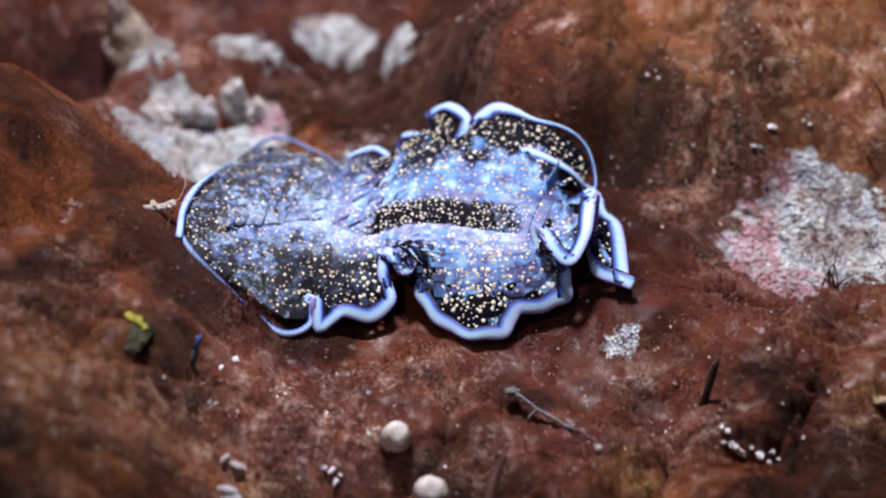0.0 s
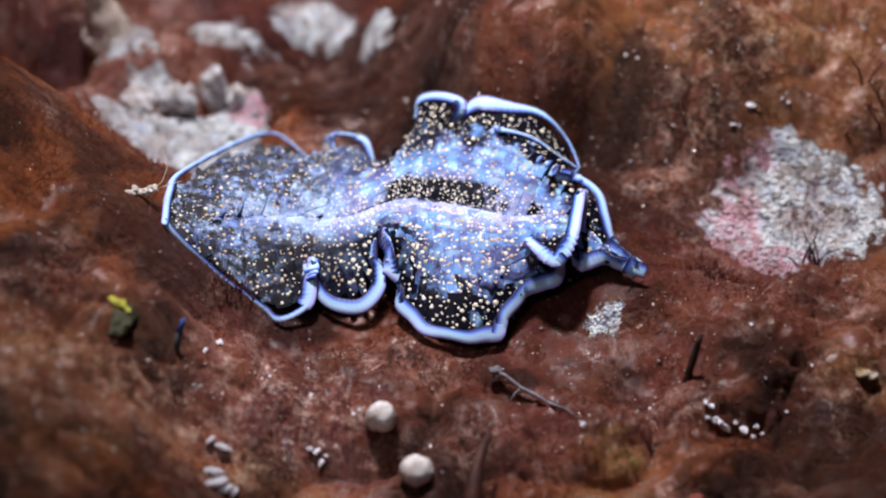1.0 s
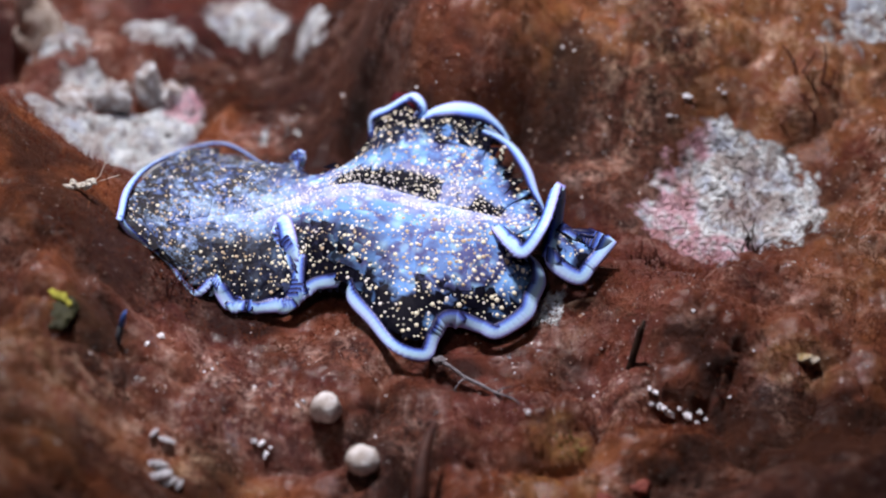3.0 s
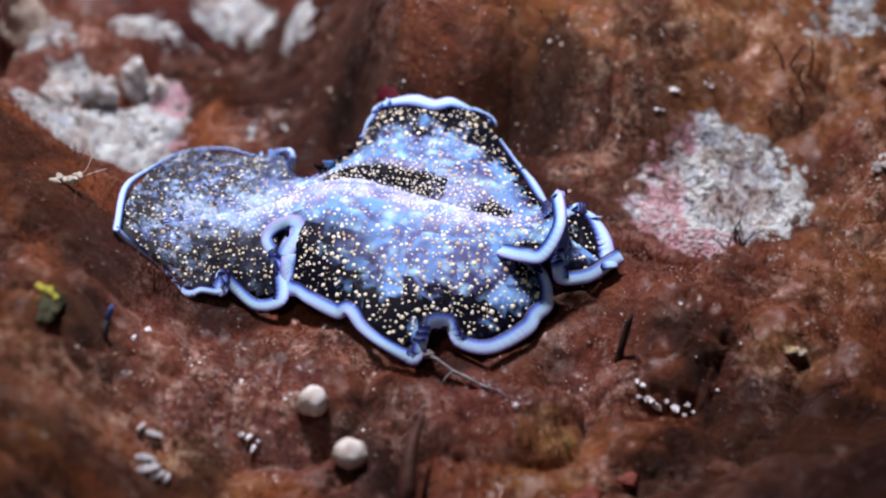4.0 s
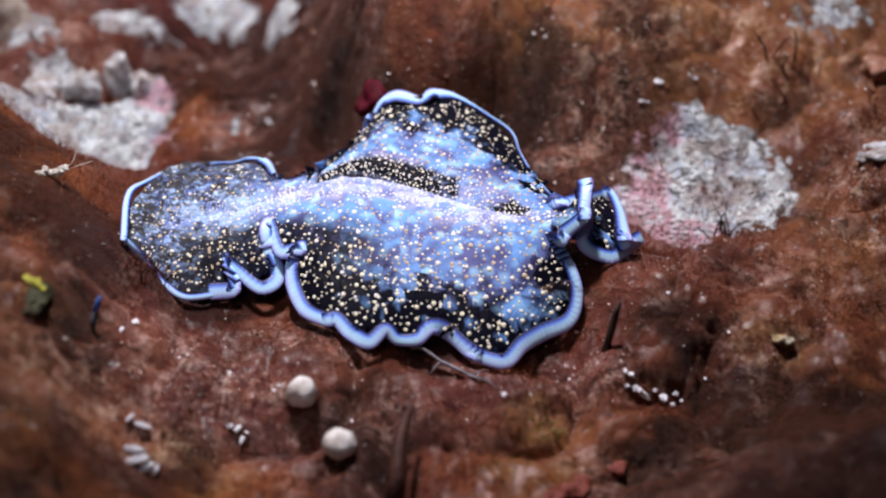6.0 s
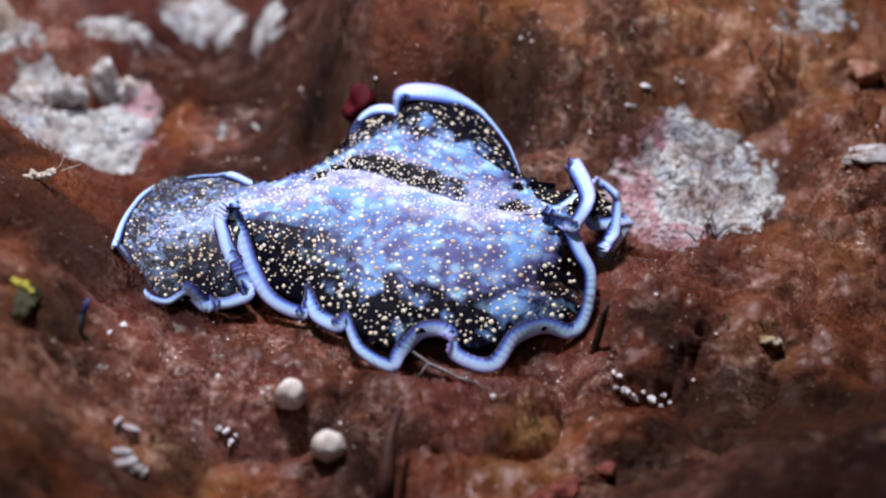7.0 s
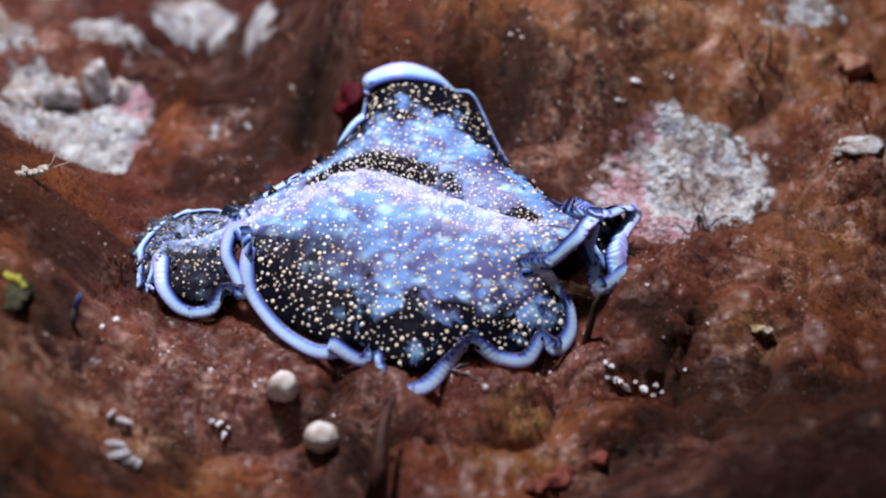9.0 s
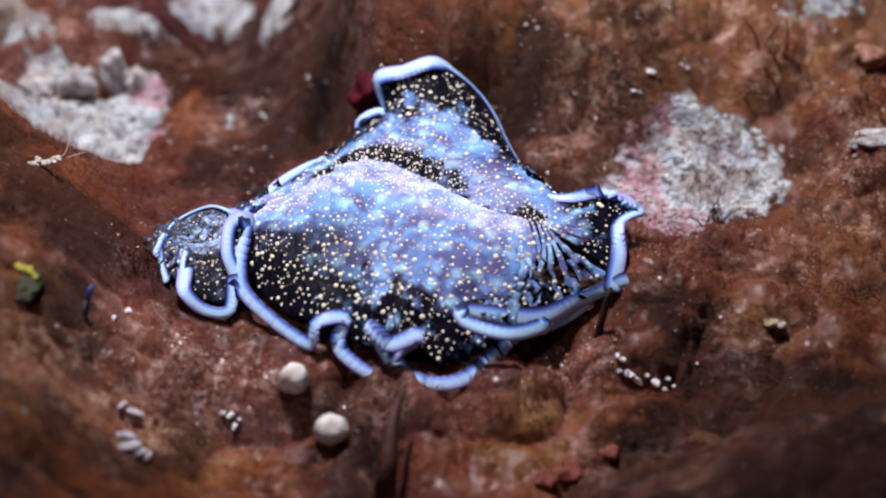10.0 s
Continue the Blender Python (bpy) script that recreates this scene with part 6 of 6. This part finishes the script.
def fluff():
    base = tagged(new("hydroid_scrap"), "pale fluffy hydroid scrap with fine threads on the boulder", "hydroid")
    base.matrix_world = pose(-44.0 * MM, 6.0 * MM, (height(-44.0, 6.0) + 0.5) * MM, 0, 0, 14)
    rng = random.Random(4)
    for k in range(9):
        x = -1.9 + k * 0.47
        bud = part("bud", lump((0.48, 0.42, 0.42), k + 40, 0.45), FLUFF, base)
        bud.location = Vector((x, rng.uniform(-0.25, 0.25), rng.uniform(-0.1, 0.4))) * MM
    for k, path in enumerate([[(1.6, 0, 0.2), (2.8, 0.6, 0.8), (3.6, 2.2, 1.6), (3.2, 4.0, 3.2)], [(-1.6, 0, 0.1), (-2.2, -0.8, -0.3), (-2.0, -1.9, -0.7)], [(1.9, 0.1, 0.1), (3.4, 0.5, 0.3), (5.2, 1.3, 0.1)]]):
        part("thread", tube(path, [0.05] * len(path), 5), FLUFF, base)


def blade():
    base = tagged(new("seaweed"), "narrow upright grey blade with a blue tip", "seaweed")
    base.matrix_world = pose(-35.0 * MM, -13.4 * MM, (height(-35.0, -13.4) - 0.4) * MM)
    part("stem", tube([(-0.6, -0.8, 0), (-0.2, -0.2, 1.8), (0.2, 0.3, 3.4)], [0.34, 0.42, 0.36]), GREY_BLADE, base)
    part("tip", tube([(0.2, 0.3, 3.4), (0.5, 0.7, 4.4), (0.8, 1.0, 5.2)], [0.40, 0.34, 0.08]), BLUE, base, "blue pointed tip")


def stalk():
    ob = finish("algae_stalk", tube([(23.9, -6.6, -0.6), (24.1, -5.4, 1.6), (24.5, -4.4, 4.0), (24.9, -3.8, 6.2), (25.2, -3.5, 7.6)], [0.60, 0.56, 0.50, 0.42, 0.2]), STALK)
    tagged(ob, "thin dark brown upright algae stalk", "algae stalk")


def film():
    """A thin brown blade that leans from the stalk over the worm."""
    bm = bmesh.new()
    rows = []
    for k in range(13):
        f = k / 12
        mid = Vector((25.0 - 9.5 * f, -3.4 + 2.4 * f, 7.3 + 1.0 * math.sin(f * 2.6) - 1.2 * f))
        wide = (0.25 + 1.1 * math.sin(math.pi * min(1, f * 1.02)) ** 0.8) * (0.75 + 0.4 * math.sin(7 * f + 1) * math.sin(17 * f))
        rows.append([bm.verts.new(mid + Vector((0.15 * u, 0.45 * u * wide, 0.75 * u * wide + 0.12 * math.sin(9 * f + 2 * u)))) for u in (-1, -0.5, 0, 0.5, 1)])
    for a, b in zip(rows, rows[1:]):
        for i in range(4):
            bm.faces.new((a[i], b[i], b[i + 1], a[i + 1]))
    bmesh.ops.solidify(bm, geom=bm.faces[:], thickness=0.06)
    g = Graph("brown_film")
    n = g.noise(g.place(), 500, 5, 0.7)
    ob = finish("algae_film", bm, g.done(g.mix(n, (0.10, 0.05, 0.03), (0.24, 0.14, 0.09)), 0.5, Alpha=g.ramp(n, (0.42, 0.0), (0.60, 0.45))))
    tagged(ob, "torn translucent brown algae film leaning from a stalk", "algae film")


def twig():
    base = tagged(new("twig"), "dead grey branched hydroid twig lying on turf", "twig")
    base.matrix_world = pose(0, 0, 0.0004)
    part("stem", tube([(1.4, -6.4, 0.6), (2.6, -7.0, 0.5), (4.6, -8.2, 0.0), (6.4, -9.0, -0.1), (8.4, -10.6, 0.4), (10.4, -11.7, 1.0), (11.4, -13.0, 1.5)], [0.30, 0.24, 0.22, 0.24, 0.20, 0.16, 0.08]), TWIG, base)
    part("knob", lump((0.75, 0.55, 0.5), 71, 0.3), TWIG, base).location = Vector((1.3, -6.3, 0.6)) * MM
    for path in [[(4.6, -8.2, 0.0), (4.0, -9.0, 0.0), (3.4, -10.2, -0.2)], [(8.4, -10.6, 0.4), (9.2, -10.2, 0.9), (10.4, -10.1, 1.1)]]:
        part("branch", tube(path, [0.14, 0.10, 0.05]), TWIG, base)


def spire():
    bm = bmesh.new()
    path, radii = [], []
    for k in range(9):
        f = k / 8
        path.append((-0.8 * f * f + 0.3 * math.sin(k), 0.6 * f, 11.5 * f))
        radii.append(3.6 * (1 - f) ** 0.9 + 0.35 + 0.25 * math.sin(k * 2.3) * (1 - f))
    bm = tube(path, radii, 14)
    bmesh.ops.subdivide_edges(bm, edges=bm.edges[:], cuts=1, use_grid_fill=True)
    for v in bm.verts:
        v.co += Vector((1, 1, 0)) * 0.5 * noise.noise(v.co * 0.9)
    ob = finish("rock_spire", bm, CONE)
    ob.matrix_world = pose(-63.6 * MM, 55.5 * MM, (height(-63.6, 55.5) - 1.2) * MM)
    tagged(ob, "pale pointed rock spire behind the boulder", "rock spire")


def knob(x, y, size, seed, label):
    ob = finish("coral_knob", lump(size, seed, 0.35, 3, 1.5), KNOB)
    ob.matrix_world = pose(x * MM, y * MM, (height(x, y) + size[2] * 0.3) * MM, 8 * math.sin(seed), 10, seed * 31)
    tagged(ob, label, "coral knob", "coral knobs behind the tail")


def tuft(x, y, count, length, spread, seed, label, material=TURF):
    """A tuft of fine curling filaments."""
    rng = random.Random(seed)
    bm = bmesh.new()
    for _ in range(count):
        a, r = rng.uniform(0, math.tau), spread * math.sqrt(rng.random())
        px, py = r * math.cos(a), r * math.sin(a)
        z = height(x + px, y + py) - height(x, y)
        lean = Vector((rng.uniform(-0.6, 0.6), rng.uniform(-0.6, 0.4), 1)).normalized()
        curl = Vector((rng.uniform(-1, 1), rng.uniform(-1, 1), rng.uniform(-0.4, 0.2)))
        n, ln = 6, length * rng.uniform(0.5, 1.2)
        path = [Vector((px, py, z - 0.2)) + lean * ln * k / n + curl * ln * 0.5 * (k / n) ** 2 for k in range(n + 1)]
        tube(path, [(0.05 + 0.020 * length) * (1 - 0.6 * k / n) for k in range(n + 1)], 4, bm)
    ob = finish("filament_tuft", bm, material)
    ob.matrix_world = pose(x * MM, y * MM, height(x, y) * MM)
    tagged(ob, label, "algae tuft", "filament tufts")


def frond(points, wide, label):
    """A soft brown frond, a flattened tapering blade."""
    bm = tube(points, [wide * (1 - 0.75 * k / (len(points) - 1)) for k in range(len(points))], 10)
    for v in bm.verts:
        v.co += Vector((0.25, 0.2, 0.1)) * noise.noise(v.co * 0.8)
    ob = finish("algae_frond", bm, mottled("brown_frond", (0.035, 0.012, 0.009), (0.08, 0.028, 0.018), (0.02, 0.008, 0.006), 500))
    tagged(ob, label, "algae frond", "brown fronds near the lens")


frond([(1.0, -31, 0.0), (1.3, -28, 3.0), (1.2, -25, 4.6), (1.6, -22, 5.2), (2.2, -19.5, 5.0)], 1.3, "dark brown soft algae frond standing near the lens")
sponge_tuft()
fluff()
blade()
stalk()
film()
twig()
spire()
knob(-50.5, 44.5, (2.6, 2.4, 3.4), 2, "grey rounded coral knob on pale crust")
knob(-46.0, 48.5, (1.8, 1.8, 4.2), 3, "tall grey coral knob on pale crust")
knob(-56.5, 45.0, (2.8, 2.4, 2.2), 4, "low tan coral knob on pale crust")
knob(-42.5, 47.5, (1.6, 1.8, 2.6), 8, "small whitish coral knob with pink crust")
tuft(-31.5, -0.8, 40, 2.6, 2.6, 11, "fine curling dark red filaments beside the boulder")
tuft(26.5, 14.5, 46, 2.6, 3.4, 12, "fine wine red filaments on the ridge before the crust")
tuft(39.0, 20.5, 10, 5.0, 1.6, 13, "long thin dark red filaments before the crust", STALK)
tuft(49.0, 42.0, 22, 2.6, 4.0, 18, "loose dark red filaments on the wall behind")
tuft(45.5, 41.5, 6, 7.0, 3.6, 14, "tall thin dark red filaments on the wall behind")
tuft(62.0, 36.0, 40, 3.2, 5.0, 15, "dense dark brown filaments on the rock")
tuft(17.5, -17.5, 34, 1.6, 1.8, 16, "short olive filaments near the lens", OLIVE)
pebble(-7.7, 35.5, (2.4, 2.8, 2.6), CRIMSON, 17, "deep crimson fleshy growth in a dark cleft", 0.5, rough=0.35, name="crimson_growth", category="growth")
for k, (x, y, r) in enumerate([(21.6, -24.6, 1.7), (25.6, -21.8, 1.2), (18.6, -26.5, 1.3)]):
    pebble(x, y, (r, r * 0.9, r * 0.6), BRICK, 60 + k, "dull red coralline nodule in the turf", 0.7, name="nodule", category="nodule", group="red nodules near the lens", rough=0.55)


def felt(count, seed):
    """Short fibres lying matted over the rock, too many to count."""
    rs = np.random.RandomState(seed)
    x, y = rs.uniform(-80, 70, count), rs.uniform(-38, 75, count)
    # fibres thin out over the painted dark patches
    keep = (lattice_noise(x, y, 6, 31, 4, 0.6) + rs.uniform(-0.25, 0.25, count) > 0.0) & (patches(SHADES, x, y) < rs.uniform(0.3, 0.9, count))
    x, y = x[keep], y[keep]
    count = len(x)
    z = rock(x, y)
    a = rs.uniform(0, 2 * np.pi, count)
    ln, w = rs.uniform(0.5, 1.7, count), rs.uniform(0.018, 0.042, count)
    rise = rs.uniform(0.1, 0.75, count) * ln
    d = np.stack([np.cos(a), np.sin(a), 0 * a], -1)
    s = np.stack([-np.sin(a), np.cos(a), 0 * a], -1) * w[:, None]
    base = np.stack([x, y, z - 0.08], -1)
    mid = base + d * (ln * 0.5)[:, None] + np.stack([0 * a, 0 * a, rise], -1)
    tip = base + d * ln[:, None] + np.stack([0 * a, 0 * a, rise * rs.uniform(0.4, 1.3, count)], -1)
    top = np.stack([0 * a, 0 * a, w], -1)
    co = np.stack([base - s, base + s, mid - s * 0.8, mid + s * 0.8, mid + top, tip], 1).reshape(-1, 3) * MM
    k = np.arange(count)[:, None] * 6
    tri = np.concatenate([k + np.array([[0, 1, 4]]), k + np.array([[0, 4, 2]]), k + np.array([[1, 3, 4]]), k + np.array([[2, 4, 5]]), k + np.array([[4, 3, 5]]), k + np.array([[2, 5, 3]])])
    me = bpy.data.meshes.new("algae_felt")
    me.from_pydata(co.tolist(), [], tri.tolist())
    g = Graph("felt_fibre")
    tone = g.node("ShaderNodeNewGeometry").outputs["Random Per Island"]
    c = g.ramp(tone, (0.0, (0.040, 0.009, 0.006)), (0.6, (0.110, 0.027, 0.015)), (0.97, (0.22, 0.070, 0.030)), (1.0, (0.42, 0.20, 0.11)))
    me.materials.append(g.done(c, 0.7, Specular_IOR_Level=0.03))
    tagged(new("algae_felt", me), "matted short red brown algae fibres over the rock", "algae", kind="stuff")


def grit(count, seed, least, most):
    """Sand grains strewn over the turf, thickest where the rock is rubbed bare; bright ones stand for wet glints."""
    rs = np.random.RandomState(seed)
    x, y = rs.uniform(-78, 70, count), rs.uniform(-38, 72, count)
    bare = np.clip(patches(SAND_GLINTS, x, y) - 0.15, 0, 1)
    keep = (lattice_noise(x, y, 5, 33, 3, 0.6) + rs.uniform(-0.4, 0.4, count) > 0.30 - 0.75 * bare) & (y > np.where(x > 28, -6, np.where(x < -36, np.where(y < -18, -40, 28), -24)))
    x, y, bare = x[keep], y[keep], bare[keep]
    count = len(x)
    z = rock(x, y)
    r = least + (most - least) * rs.rand(count) ** (7 - 4.5 * bare)
    shape = np.array([(1, 0, 0), (-1, 0, 0), (0, 1, 0), (0, -1, 0), (0, 0, 1), (0, 0, -1)]) * 1.0
    jit = rs.uniform(0.6, 1.2, (count, 6, 1))
    co = (np.stack([x, y, z + 0.4 * r], -1)[:, None] + (shape[None] * jit + rs.uniform(-0.25, 0.25, (count, 6, 3))) * r[:, None, None]).reshape(-1, 3) * MM
    k = np.arange(count)[:, None] * 6
    f = np.array([(0, 2, 4), (2, 1, 4), (1, 3, 4), (3, 0, 4), (2, 0, 5), (1, 2, 5), (3, 1, 5), (0, 3, 5)])
    tri = (k[:, None] + f[None]).reshape(-1, 3)
    me = bpy.data.meshes.new("sand_and_glints")
    me.from_pydata(co.tolist(), [], tri.tolist())
    g = Graph("sand_or_glint")
    tone = g.node("ShaderNodeNewGeometry").outputs["Random Per Island"]
    c = g.ramp(tone, (0.0, (0.40, 0.20, 0.12)), (0.5, (0.62, 0.48, 0.40)), (1.0, (0.92, 0.90, 0.92)))
    me.materials.append(g.done(c, 0.25, Specular_IOR_Level=0.6))
    tagged(new("sand_and_glints", me), "pale sand grains over the red turf, partly standing for wet glints", "sand", kind="stuff")


felt(110000, 5)
grit(26000, 6, 0.045, 0.30)


def motions():
    for ob, rows in MOVING:
        walk(ob, rows)


motions()
